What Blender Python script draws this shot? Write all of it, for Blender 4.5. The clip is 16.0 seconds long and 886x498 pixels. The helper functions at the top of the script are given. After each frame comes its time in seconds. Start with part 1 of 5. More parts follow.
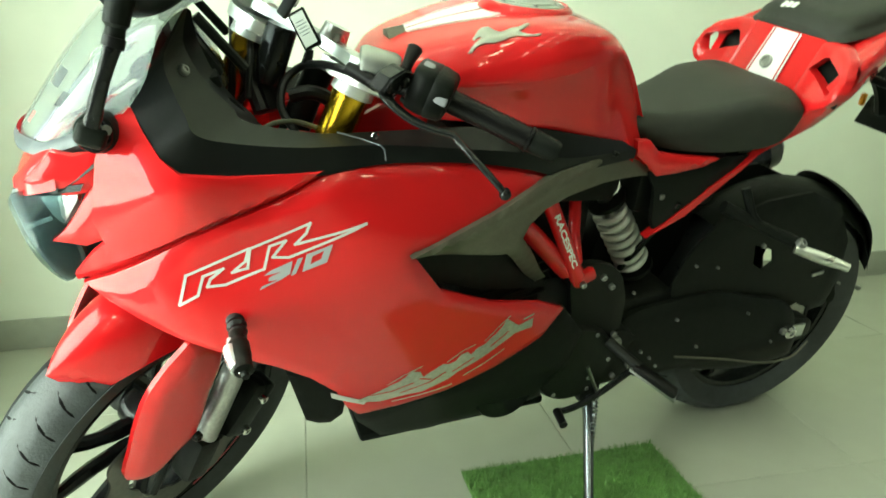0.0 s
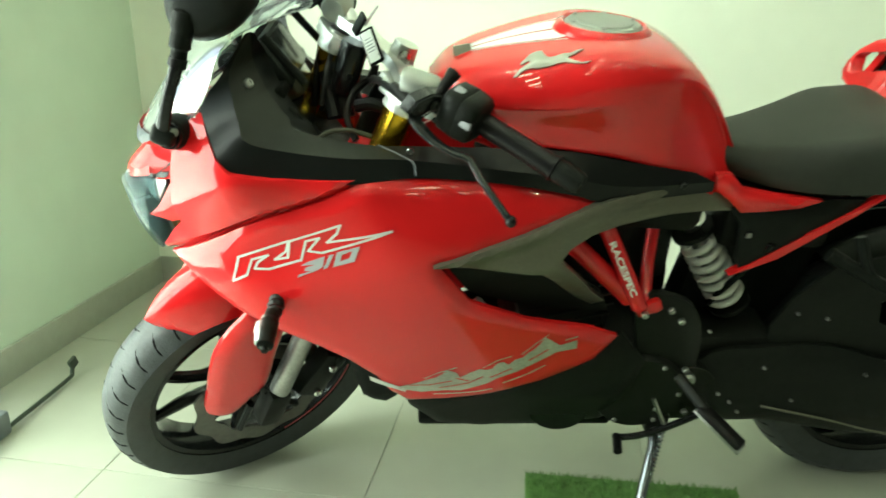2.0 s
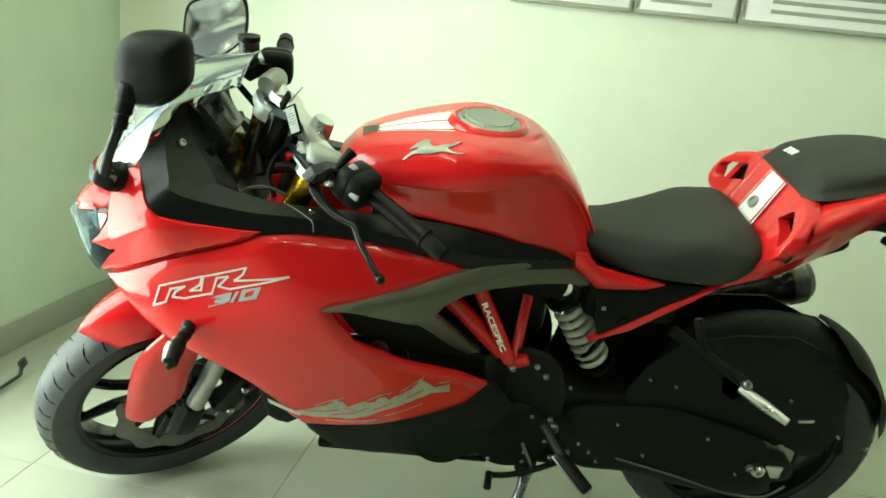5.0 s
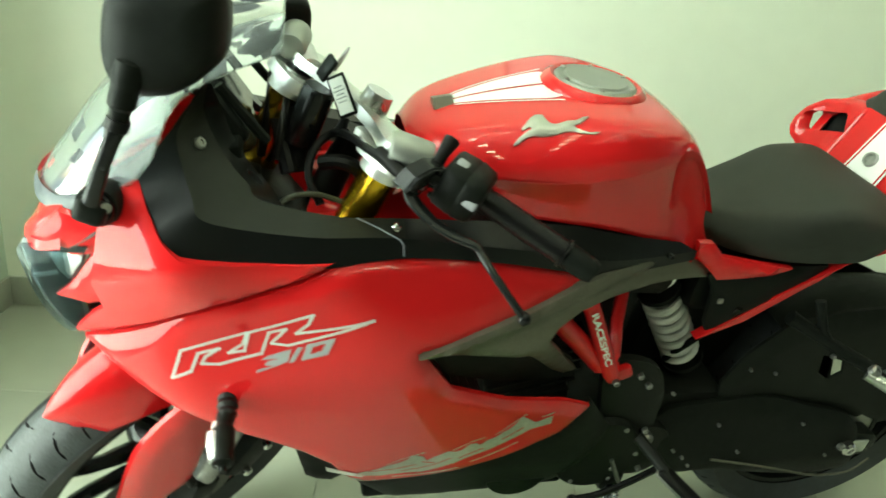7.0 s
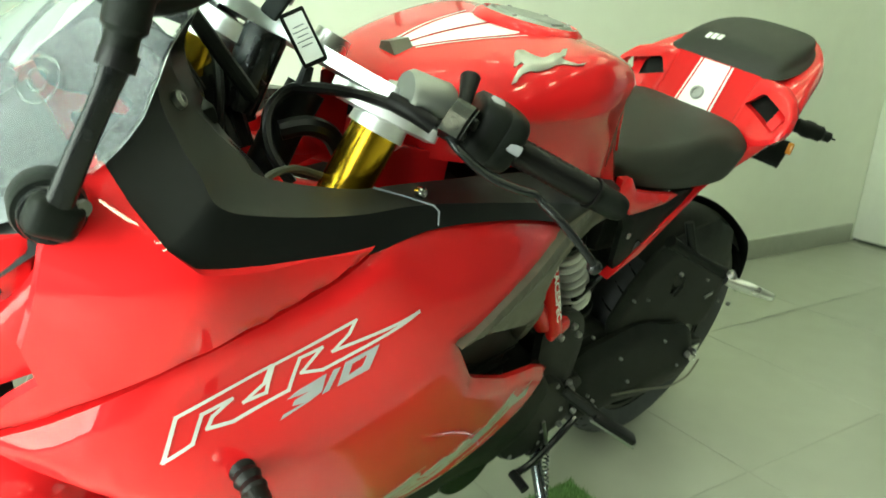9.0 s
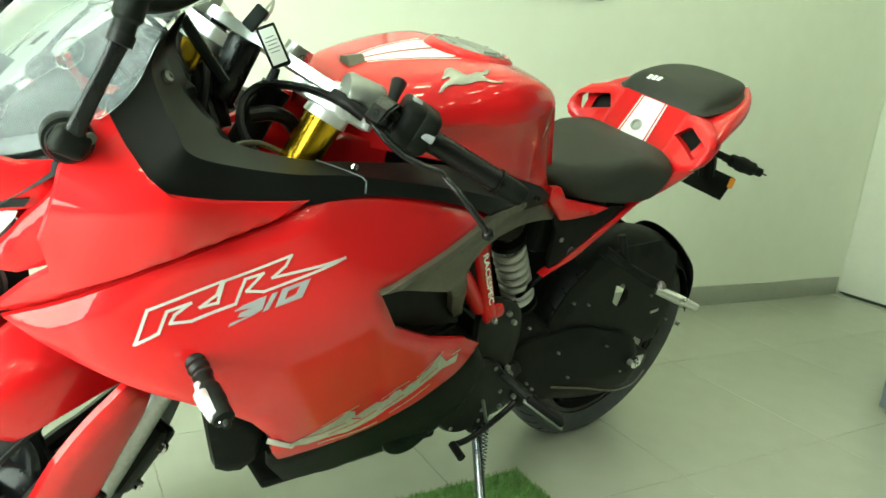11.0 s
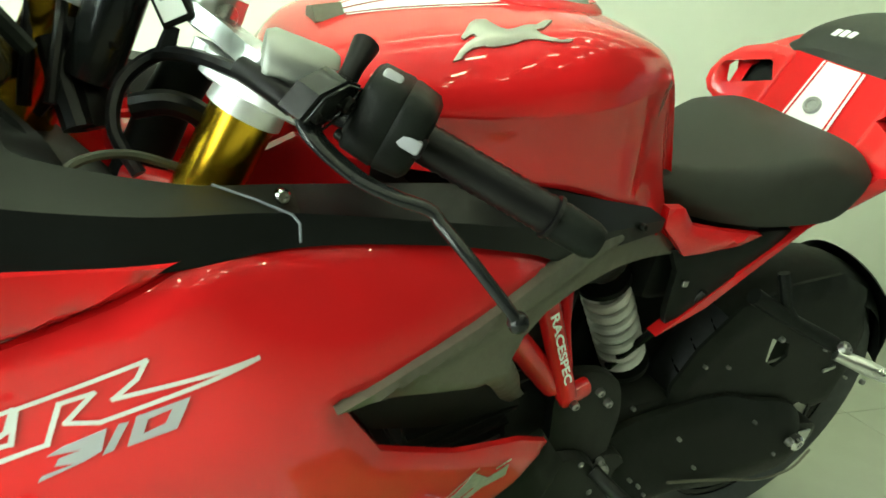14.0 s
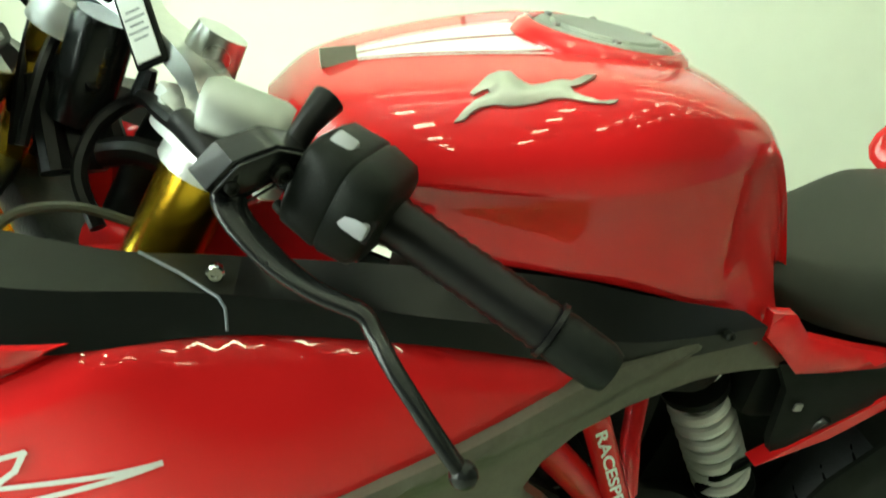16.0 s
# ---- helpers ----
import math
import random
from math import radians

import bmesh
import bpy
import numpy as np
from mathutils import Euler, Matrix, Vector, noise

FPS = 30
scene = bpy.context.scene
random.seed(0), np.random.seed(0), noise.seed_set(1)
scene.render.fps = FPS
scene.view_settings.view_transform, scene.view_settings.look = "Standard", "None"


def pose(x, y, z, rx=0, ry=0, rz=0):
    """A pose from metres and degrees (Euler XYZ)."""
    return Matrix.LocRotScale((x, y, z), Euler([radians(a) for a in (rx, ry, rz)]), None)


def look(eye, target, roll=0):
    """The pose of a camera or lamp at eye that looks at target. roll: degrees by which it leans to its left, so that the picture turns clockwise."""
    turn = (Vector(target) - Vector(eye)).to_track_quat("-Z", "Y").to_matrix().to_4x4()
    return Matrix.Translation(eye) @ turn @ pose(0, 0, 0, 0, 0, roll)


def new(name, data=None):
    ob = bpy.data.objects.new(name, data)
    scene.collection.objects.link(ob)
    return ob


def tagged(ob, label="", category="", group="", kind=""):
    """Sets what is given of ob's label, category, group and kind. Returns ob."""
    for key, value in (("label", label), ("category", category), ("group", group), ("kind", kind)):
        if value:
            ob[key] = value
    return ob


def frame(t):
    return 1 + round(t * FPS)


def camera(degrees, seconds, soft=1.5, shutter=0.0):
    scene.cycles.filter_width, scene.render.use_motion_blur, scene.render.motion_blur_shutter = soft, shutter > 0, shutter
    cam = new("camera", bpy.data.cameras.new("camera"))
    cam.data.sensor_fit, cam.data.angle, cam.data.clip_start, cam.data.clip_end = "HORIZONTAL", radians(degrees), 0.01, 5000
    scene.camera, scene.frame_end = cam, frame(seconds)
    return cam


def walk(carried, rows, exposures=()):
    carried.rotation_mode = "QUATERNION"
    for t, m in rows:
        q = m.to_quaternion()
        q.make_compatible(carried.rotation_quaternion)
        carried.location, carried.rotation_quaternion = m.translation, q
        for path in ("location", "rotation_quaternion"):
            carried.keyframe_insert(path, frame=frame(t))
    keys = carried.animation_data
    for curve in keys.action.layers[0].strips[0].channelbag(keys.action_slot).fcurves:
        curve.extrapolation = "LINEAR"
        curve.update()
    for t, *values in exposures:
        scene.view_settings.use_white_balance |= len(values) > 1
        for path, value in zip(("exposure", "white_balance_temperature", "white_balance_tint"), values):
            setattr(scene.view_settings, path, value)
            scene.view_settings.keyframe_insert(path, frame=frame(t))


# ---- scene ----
cam = camera(64.6, 16.0, soft=1.6, shutter=0.5)
METRES, EYE, TILT, LEAN, TURN = 3.34, 0.9165, -16.186, 0.958, 0.0
ROWS = [
    (0.0, 0.0, 0.0, 0.0, -0.0, 0.0, 0.0),
    (0.5, -0.0026, -0.0032, 0.002, 0.1, 1.35, -3.32),
    (1.0, 0.0059, 0.008, 0.0096, 3.48, -1.68, -5.12),
    (1.5, 0.0473, 0.0112, 0.0144, 14.84, -3.2, -7.34),
    (2.0, 0.0903, -0.0013, 0.024, 18.97, -3.42, -7.1),
    (2.5, 0.1385, -0.0255, 0.0279, 18.27, -1.43, -9.33),
    (3.0, 0.1842, -0.0566, 0.0333, 20.58, -0.47, -8.2),
    (3.5, 0.2187, -0.0901, 0.0323, 24.72, -5.42, -10.47),
    (4.0, 0.2226, -0.0928, 0.0414, 23.55, -3.28, -10.69),
    (4.2, 0.21, -0.086, 0.0413, 20.48, -0.44, -12.85),
    (6.3, 0.0909, 0.0214, 0.056, 15.09, -1.48, -10.99),
    (6.5, 0.0744, 0.0253, 0.0598, 12.7, -2.53, -11.55),
    (7.0, 0.0194, 0.0261, 0.0587, 6.77, -3.83, -8.06),
    (7.5, -0.0203, 0.0387, 0.0559, 2.57, -1.63, -5.69),
    (8.0, -0.0498, 0.0639, 0.0582, -5.1, -1.54, -4.61),
    (8.5, -0.0747, 0.0707, 0.0529, -13.04, -3.52, -4.11),
    (9.0, -0.101, 0.0865, 0.0344, -21.41, -1.44, 1.71),
    (9.2, -0.1019, 0.0956, 0.0267, -21.49, 1.13, 0.55),
    (11.3, -0.0844, 0.0118, 0.0016, -19.63, 2.58, -1.65),
    (11.5, -0.0832, 0.0207, 0.005, -20.58, 2.42, -0.81),
    (12.0, -0.0768, 0.065, 0.0138, -24.75, 1.15, -0.55),
    (12.5, -0.063, 0.094, 0.0194, -20.42, 2.84, -0.46),
    (13.0, -0.0354, 0.104, 0.0272, -12.46, 2.52, -4.14),
    (13.5, -0.0203, 0.1127, 0.0302, -9.6, 1.66, -4.45),
    (14.0, -0.0143, 0.1276, 0.0357, -8.22, 0.35, -3.22),
    (14.5, -0.0124, 0.1549, 0.0431, -7.94, 1.03, -4.31),
    (15.0, -0.0047, 0.1658, 0.0475, -2.76, 0.93, -4.7),
    (15.5, 0.0191, 0.1664, 0.0494, 4.08, -0.33, -9.16),
    (16.0, 0.0265, 0.1605, 0.0544, 5.31, 1.53, -9.21),
]
walk(cam, [(t, pose(0, 0, EYE, TILT, LEAN, TURN) @ pose(METRES * x, METRES * y, METRES * z, 90 + pitch, roll, yaw)) for t, x, y, z, yaw, pitch, roll in ROWS],
     [(0.0, -0.1), (1.0, -0.08), (2.0, -0.12), (2.5, -0.24), (4.0, -0.26), (6.5, -0.28), (8.0, -0.25), (9.0, -0.12), (11.5, -0.06), (13.0, -0.02), (16.0, -0.06)])
# ---- light ----
world = bpy.data.worlds.new("world")
scene.world = world
world.use_nodes = True
wn = world.node_tree
sky = wn.nodes.new("ShaderNodeTexSky")
sky.sky_type, sky.sun_disc, sky.sun_elevation, sky.sun_rotation = "NISHITA", False, radians(40), radians(250)
wn.links.new(sky.outputs[0], wn.nodes["Background"].inputs[0])
wn.nodes["Background"].inputs[1].default_value = 0.12


# daylight in the open glass front beside the motorcycle's nose
day = bpy.data.lights.new("daylight", "AREA")
day.shape, day.size, day.size_y, day.energy, day.color = "RECTANGLE", 1.4, 2.2, 92.0, (0.87, 1.0, 0.86)
day_ob = new("daylight", day)
day_ob.matrix_basis = pose(0, 0, 0, 0, 0, 11.0) @ look((-1.33, 0.48, 1.2), (0.0, 0.48, 1.2))

# ---- materials ----
def material(name, colour, rough=0.5, metal=0.0, coat=0.0, grain=0.08, scale=40.0, bump=0.0, bump_scale=200.0, rough_var=0.1, **extra):
    """A surface with colour variation at two scales, uneven gloss and fine relief."""
    m = bpy.data.materials.new(name)
    m.use_nodes = True
    t = m.node_tree
    p = t.nodes["Principled BSDF"]
    p.inputs["Metallic"].default_value = metal
    p.inputs["Coat Weight"].default_value = coat
    p.inputs["Coat Roughness"].default_value = 0.03
    for k, v in extra.items():
        p.inputs[k.replace("_", " ")].default_value = v
    co = t.nodes.new("ShaderNodeTexCoord")
    small, large = t.nodes.new("ShaderNodeTexNoise"), t.nodes.new("ShaderNodeTexNoise")
    small.inputs["Scale"].default_value, large.inputs["Scale"].default_value = scale, scale * 0.08
    small.inputs["Detail"].default_value = 4
    add = t.nodes.new("ShaderNodeMath")
    add.operation = "ADD"
    for n, s in ((small, 0), (large, 1)):
        t.links.new(co.outputs["Object"], n.inputs["Vector"])
        t.links.new(n.outputs["Fac"], add.inputs[s])
    rng = t.nodes.new("ShaderNodeMapRange")
    rng.inputs["From Min"].default_value, rng.inputs["From Max"].default_value = 0.6, 1.4
    rng.inputs["To Min"].default_value, rng.inputs["To Max"].default_value = 1 - grain, 1 + grain
    t.links.new(add.outputs[0], rng.inputs["Value"])
    mul = t.nodes.new("ShaderNodeVectorMath")
    mul.operation = "SCALE"
    mul.inputs[0].default_value = colour
    t.links.new(rng.outputs[0], mul.inputs["Scale"])
    t.links.new(mul.outputs[0], p.inputs["Base Color"])
    rr = t.nodes.new("ShaderNodeMapRange")
    rr.inputs["From Min"].default_value, rr.inputs["From Max"].default_value = 0.3, 0.7
    rr.inputs["To Min"].default_value, rr.inputs["To Max"].default_value = max(0.0, rough * (1 - rough_var)), min(1.0, rough * (1 + rough_var))
    t.links.new(large.outputs["Fac"], rr.inputs["Value"])
    t.links.new(rr.outputs[0], p.inputs["Roughness"])
    if bump:
        bn, b = t.nodes.new("ShaderNodeTexNoise"), t.nodes.new("ShaderNodeBump")
        bn.inputs["Scale"].default_value, bn.inputs["Detail"].default_value = bump_scale, 3
        b.inputs["Strength"].default_value, b.inputs["Distance"].default_value = bump, 0.002
        t.links.new(co.outputs["Object"], bn.inputs["Vector"])
        t.links.new(bn.outputs["Fac"], b.inputs["Height"])
        t.links.new(b.outputs[0], p.inputs["Normal"])
    return m


RED = material("gloss_red_paint", (0.62, 0.011, 0.013), 0.45, coat=1.0, grain=0.02, scale=12, rough_var=0.03, Specular_IOR_Level=0.05, Coat_IOR=1.52, Coat_Roughness=0.012)
BLACK = material("matt_black_plastic", (0.007, 0.0085, 0.007), 0.42, grain=0.25, scale=90, bump=0.15, bump_scale=900, Specular_IOR_Level=0.1)
MATT = material("dull_black_moulding", (0.009, 0.011, 0.0085), 0.5, grain=0.3, scale=70, bump=0.2, bump_scale=700, Specular_IOR_Level=0.12)
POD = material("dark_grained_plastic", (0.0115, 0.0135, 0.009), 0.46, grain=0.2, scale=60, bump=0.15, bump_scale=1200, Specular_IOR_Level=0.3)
GLOSS_BLACK = material("gloss_black_paint", (0.008, 0.009, 0.009), 0.22, coat=0.15, grain=0.2, scale=60, Specular_IOR_Level=0.25)
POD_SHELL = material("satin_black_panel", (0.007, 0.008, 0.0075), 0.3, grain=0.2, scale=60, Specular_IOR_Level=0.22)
TRIM = material("bronze_grey_paint", (0.13, 0.125, 0.095), 0.38, metal=0.5, grain=0.12, scale=200)
RUBBER = material("tyre_rubber", (0.036, 0.042, 0.043), 0.5, grain=0.35, scale=50, bump=0.35, bump_scale=260, Specular_IOR_Level=0.5)
SEAT = material("seat_vinyl", (0.0175, 0.0205, 0.0145), 0.55, grain=0.2, scale=80, bump=0.4, bump_scale=1500, Specular_IOR_Level=0.4)
ALLOY = material("bright_alloy", (0.64, 0.65, 0.64), 0.3, metal=1.0, grain=0.08, scale=120)
CLAMP = material("bright_cast_clamp", (0.86, 0.87, 0.86), 0.38, metal=0.75, grain=0.06, scale=120)
HOSE = material("grey_olive_hose", (0.06, 0.065, 0.045), 0.45, grain=0.15)
BADGE_METAL = material("satin_badge_metal", (0.42, 0.43, 0.38), 0.35, metal=0.8, grain=0.1)
STEEL = material("dull_steel", (0.35, 0.35, 0.34), 0.35, metal=1.0, grain=0.2, scale=150)
DARK_CHROME = material("dark_chrome", (0.22, 0.24, 0.26), 0.18, metal=1.0, grain=0.15)
GROOVE = material("tread_groove_shade", (0.004, 0.004, 0.004), 0.9, Specular_IOR_Level=0.1)
CHROME = material("polished_chrome", (0.8, 0.8, 0.8), 0.08, metal=1.0, grain=0.03)
ENGINE = material("dark_engine_casting", (0.009, 0.0105, 0.0085), 0.4, metal=0.1, grain=0.3, scale=60, bump=0.3, bump_scale=500, Specular_IOR_Level=0.2)
GOLD = material("gold_anodised", (0.75, 0.45, 0.03), 0.22, metal=1.0, grain=0.05)
DECAL = material("silver_decal", (0.62, 0.62, 0.6), 0.3, metal=0.2, coat=0.3, grain=0.05)
DECAL_GREY = material("grey_decal", (0.36, 0.36, 0.38), 0.3, metal=0.2, coat=0.3, grain=0.08)
OLIVE = material("worn_silver_decal", (0.34, 0.345, 0.28), 0.35, coat=0.3, grain=0.35, scale=160)
WHITE = material("white_paint", (0.8, 0.8, 0.78), 0.3, coat=0.5, grain=0.03)
GREY_PLASTIC = material("grey_reservoir_plastic", (0.27, 0.28, 0.30), 0.4, grain=0.06)
SPRING = material("white_spring_paint", (0.62, 0.63, 0.6), 0.35, coat=0.3, grain=0.12)
CABLE = material("cable_rubber", (0.005, 0.005, 0.005), 0.34, grain=0.2, Specular_IOR_Level=0.2)
AMBER = material("amber_lens", (0.85, 0.3, 0.02), 0.15, coat=0.5)
LENS = material("clear_lamp_lens", (0.7, 0.72, 0.72), 0.08, coat=1.0, metal=0.6)
LAMP_GLASS = material("tinted_lamp_lens", (0.34, 0.42, 0.43), 0.03, grain=0.0, Transmission_Weight=1.0, IOR=1.2)
CLEAR = material("clear_plastic", (0.9, 0.93, 0.92), 0.03, grain=0.0, Transmission_Weight=1.0, IOR=1.3)
SMOKE = material("smoked_screen", (0.70, 0.79, 0.82), 0.02, grain=0.04, Transmission_Weight=0.90, IOR=1.14)
GLASS = material("window_glass", (0.9, 0.97, 0.93), 0.01, grain=0.0, Transmission_Weight=1.0, IOR=1.3)
PAPER = material("paper", (0.82, 0.83, 0.8), 0.7, grain=0.03)
WALL = material("cream_wall_paint", (0.73, 0.78, 0.655), 0.45, grain=0.03, scale=12, bump=0.05, bump_scale=60)
SIDE_WALL = material("glossy_green_wall_panel", (0.54, 0.65, 0.53), 0.3, grain=0.05, scale=6)
SKIRTING = material("grey_skirting_tile", (0.33, 0.35, 0.29), 0.35, grain=0.08, scale=30)
TILE = material("polished_floor_tile", (0.36, 0.375, 0.31), 0.2, grain=0.05, scale=10, bump=0.02, bump_scale=30)
PAVING = material("pale_paving", (0.45, 0.46, 0.42), 0.7, grain=0.1, scale=8)
CAP = material("satin_cap_metal", (0.32, 0.34, 0.31), 0.4, metal=0.75, grain=0.06)
GROUT = material("floor_grout", (0.30, 0.31, 0.26), 0.8)
DISC = material("brake_disc_steel", (0.16, 0.155, 0.14), 0.4, metal=1.0, grain=0.25, scale=80)
PINK = material("red_rim_reflection", (0.55, 0.06, 0.08), 0.35, grain=0.05)
DOOR = material("white_laminate", (0.74, 0.77, 0.68), 0.35, grain=0.03)
DARK = material("dark_green_board", (0.03, 0.045, 0.03), 0.4, grain=0.2)
PEARL = material("bright_lamp_plastic", (0.62, 0.68, 0.68), 0.22, metal=0.4, grain=0.1, scale=90)
SCREEN_GREY = material("grey_satin_trim", (0.06, 0.072, 0.078), 0.35, grain=0.2, scale=60)
LAMP_GREY = material("dark_lamp_housing", (0.055, 0.068, 0.07), 0.25, coat=0.15, grain=0.25, scale=60)
SILL = material("pale_glass_edge", (0.50, 0.57, 0.50), 0.3, grain=0.05)
FILM = material("film_wrapped_plastic", (0.035, 0.032, 0.018), 0.25, coat=0.4, grain=0.4, scale=50, bump=0.3, bump_scale=120)
GREY_PANEL = material("slate_grey_laminate", (0.14, 0.16, 0.18), 0.4, grain=0.08)
FAR_WALL = material("dark_unseen_wall_paint", (0.07, 0.072, 0.066), 0.6, grain=0.06, scale=6)
CEILING = material("white_ceiling_paint", (0.8, 0.8, 0.76), 0.8, grain=0.03)
GRASS = material("artificial_grass", (0.12, 0.255, 0.065), 0.75, grain=0.35, scale=60)


def glow(name, colour, strength):
    m = bpy.data.materials.new(name)
    m.use_nodes = True
    p = m.node_tree.nodes["Principled BSDF"]
    p.inputs["Emission Color"].default_value = (*colour, 1)
    p.inputs["Emission Strength"].default_value = strength
    return m


LAMP = glow("lit_lamp_diffuser", (0.84, 1.0, 0.66), 24.0)
SPOT = glow("lit_downlight_diffuser", (0.89, 1.0, 0.64), 30.0)


# ---- mesh tools ----
from mathutils.bvhtree import BVHTree


def part(name, bm, mat, parent=None, label="", angle=35.0):
    """Links a bmesh as one object, under a thing or part if one is given."""
    bmesh.ops.remove_doubles(bm, verts=bm.verts, dist=1e-5)
    me = bpy.data.meshes.new(name)
    bm.to_mesh(me)
    bm.free()
    me.materials.append(mat)
    me.shade_smooth()
    me.set_sharp_from_angle(angle=radians(angle))
    ob = new(name, me)
    if parent:
        ob.parent = parent
    if label:
        ob["label"] = label
    return ob


def empty(name, m, label, category, **tags):
    ob = new(name)
    ob.matrix_basis = m
    return tagged(ob, label, category, **tags)


def curve(pts, n, closed=False):
    """n points along a smooth curve through pts."""
    p = [Vector(q) for q in pts]
    k = len(p)
    spans = k if closed else k - 1
    out = []
    for i in range(n):
        f = i / (n if closed else n - 1) * spans
        j = min(int(f), spans - 1)
        t = f - j
        if closed:
            a, b, c, d = (p[(j + s) % k] for s in (-1, 0, 1, 2))
        else:
            a, b, c, d = (p[min(max(j + s, 0), k - 1)] for s in (-1, 0, 1, 2))
        out.append(0.5 * (2 * b + (c - a) * t + (2 * a - 5 * b + 4 * c - d) * t * t + (3 * b - a - 3 * c + d) * t ** 3))
    return out


def grid(bm, rows, closed=False, caps=False):
    """Faces between rows of points of equal number."""
    vs = [[bm.verts.new(q) for q in r] for r in rows]
    n = len(vs[0])
    for a, b in zip(vs, vs[1:]):
        for i in range(n if closed else n - 1):
            j = (i + 1) % n
            bm.faces.new((a[i], a[j], b[j], b[i]))
    if caps:
        bm.faces.new(vs[0][::-1])
        bm.faces.new(vs[-1])
    return bm


def normals(bm):
    bmesh.ops.recalc_face_normals(bm, faces=bm.faces)
    return bm


def tube(path, radius, segs=10, bm=None, steps=0, closed=False):
    """A round bar along a path; radius may be a list, one for each point."""
    bm = bm or bmesh.new()
    if steps:
        path = curve(path, steps, closed)
    path = [Vector(q) for q in path]
    rows = []
    side = None
    for i, q in enumerate(path):
        if closed:
            d = (path[(i + 1) % len(path)] - path[i - 1]).normalized()
        else:
            d = (path[min(i + 1, len(path) - 1)] - path[max(i - 1, 0)]).normalized()
        if side is None:
            side = d.orthogonal().normalized()
        side = (side - d * side.dot(d)).normalized()
        up = d.cross(side)
        r = radius if not isinstance(radius, (list, tuple)) else radius[min(int(i * len(radius) / len(path)), len(radius) - 1)]
        rows.append([q + (side * math.cos(a) + up * math.sin(a)) * r for a in (2 * math.pi * s / segs for s in range(segs))])
    if closed:
        rows.append(rows[0])
    grid(bm, rows, closed=True, caps=not closed)
    return normals(bm)


def lathe(profile, m, segs=48, bm=None, closed=False):
    """A body turned about the local z axis of m, from (radius, height) pairs."""
    bm = bm or bmesh.new()
    rows = []
    for s in range(segs + 1):
        a = 2 * math.pi * s / segs
        rows.append([m @ Vector((r * math.cos(a), r * math.sin(a), h)) for r, h in profile])
    if closed:
        rows = [r + [r[0]] for r in rows]
    grid(bm, rows)
    bmesh.ops.remove_doubles(bm, verts=bm.verts, dist=1e-5)
    return normals(bm)


def box(size, m, bevel=0.004, bm=None, segs=2):
    b = bmesh.new()
    bmesh.ops.create_cube(b, size=1.0)
    bmesh.ops.scale(b, vec=size, verts=b.verts)
    if bevel:
        bmesh.ops.bevel(b, geom=b.edges[:], offset=min(bevel, 0.45 * min(size)), segments=segs, affect="EDGES", profile=0.5)
    bmesh.ops.transform(b, matrix=m, verts=b.verts)
    if bm is None:
        return b
    return join(bm, b)


def join(bm, other):
    me = bpy.data.meshes.new("joined")
    other.to_mesh(me)
    other.free()
    bm.from_mesh(me)
    bpy.data.meshes.remove(me)
    return bm


def moved(bm, m):
    bmesh.ops.transform(bm, matrix=m, verts=bm.verts)
    if m.determinant() < 0:
        bmesh.ops.reverse_faces(bm, faces=bm.faces)
    return bm


def bar(a, b, radius, segs=10, bm=None):
    return tube([a, b], radius, segs, bm)


def inside(p, poly):
    hit = False
    for (x0, y0), (x1, y1) in zip(poly, poly[1:] + poly[:1]):
        if (y0 > p[1]) != (y1 > p[1]) and p[0] < (x1 - x0) * (p[1] - y0) / (y1 - y0) + x0:
            hit = not hit
    return hit


def edge_gap(p, poly):
    best = 9.0
    for (x0, y0), (x1, y1) in zip(poly, poly[1:] + poly[:1]):
        dx, dy = x1 - x0, y1 - y0
        t = max(0.0, min(1.0, ((p[0] - x0) * dx + (p[1] - y0) * dy) / max(dx * dx + dy * dy, 1e-12)))
        best = min(best, math.hypot(p[0] - x0 - t * dx, p[1] - y0 - t * dy))
    return best


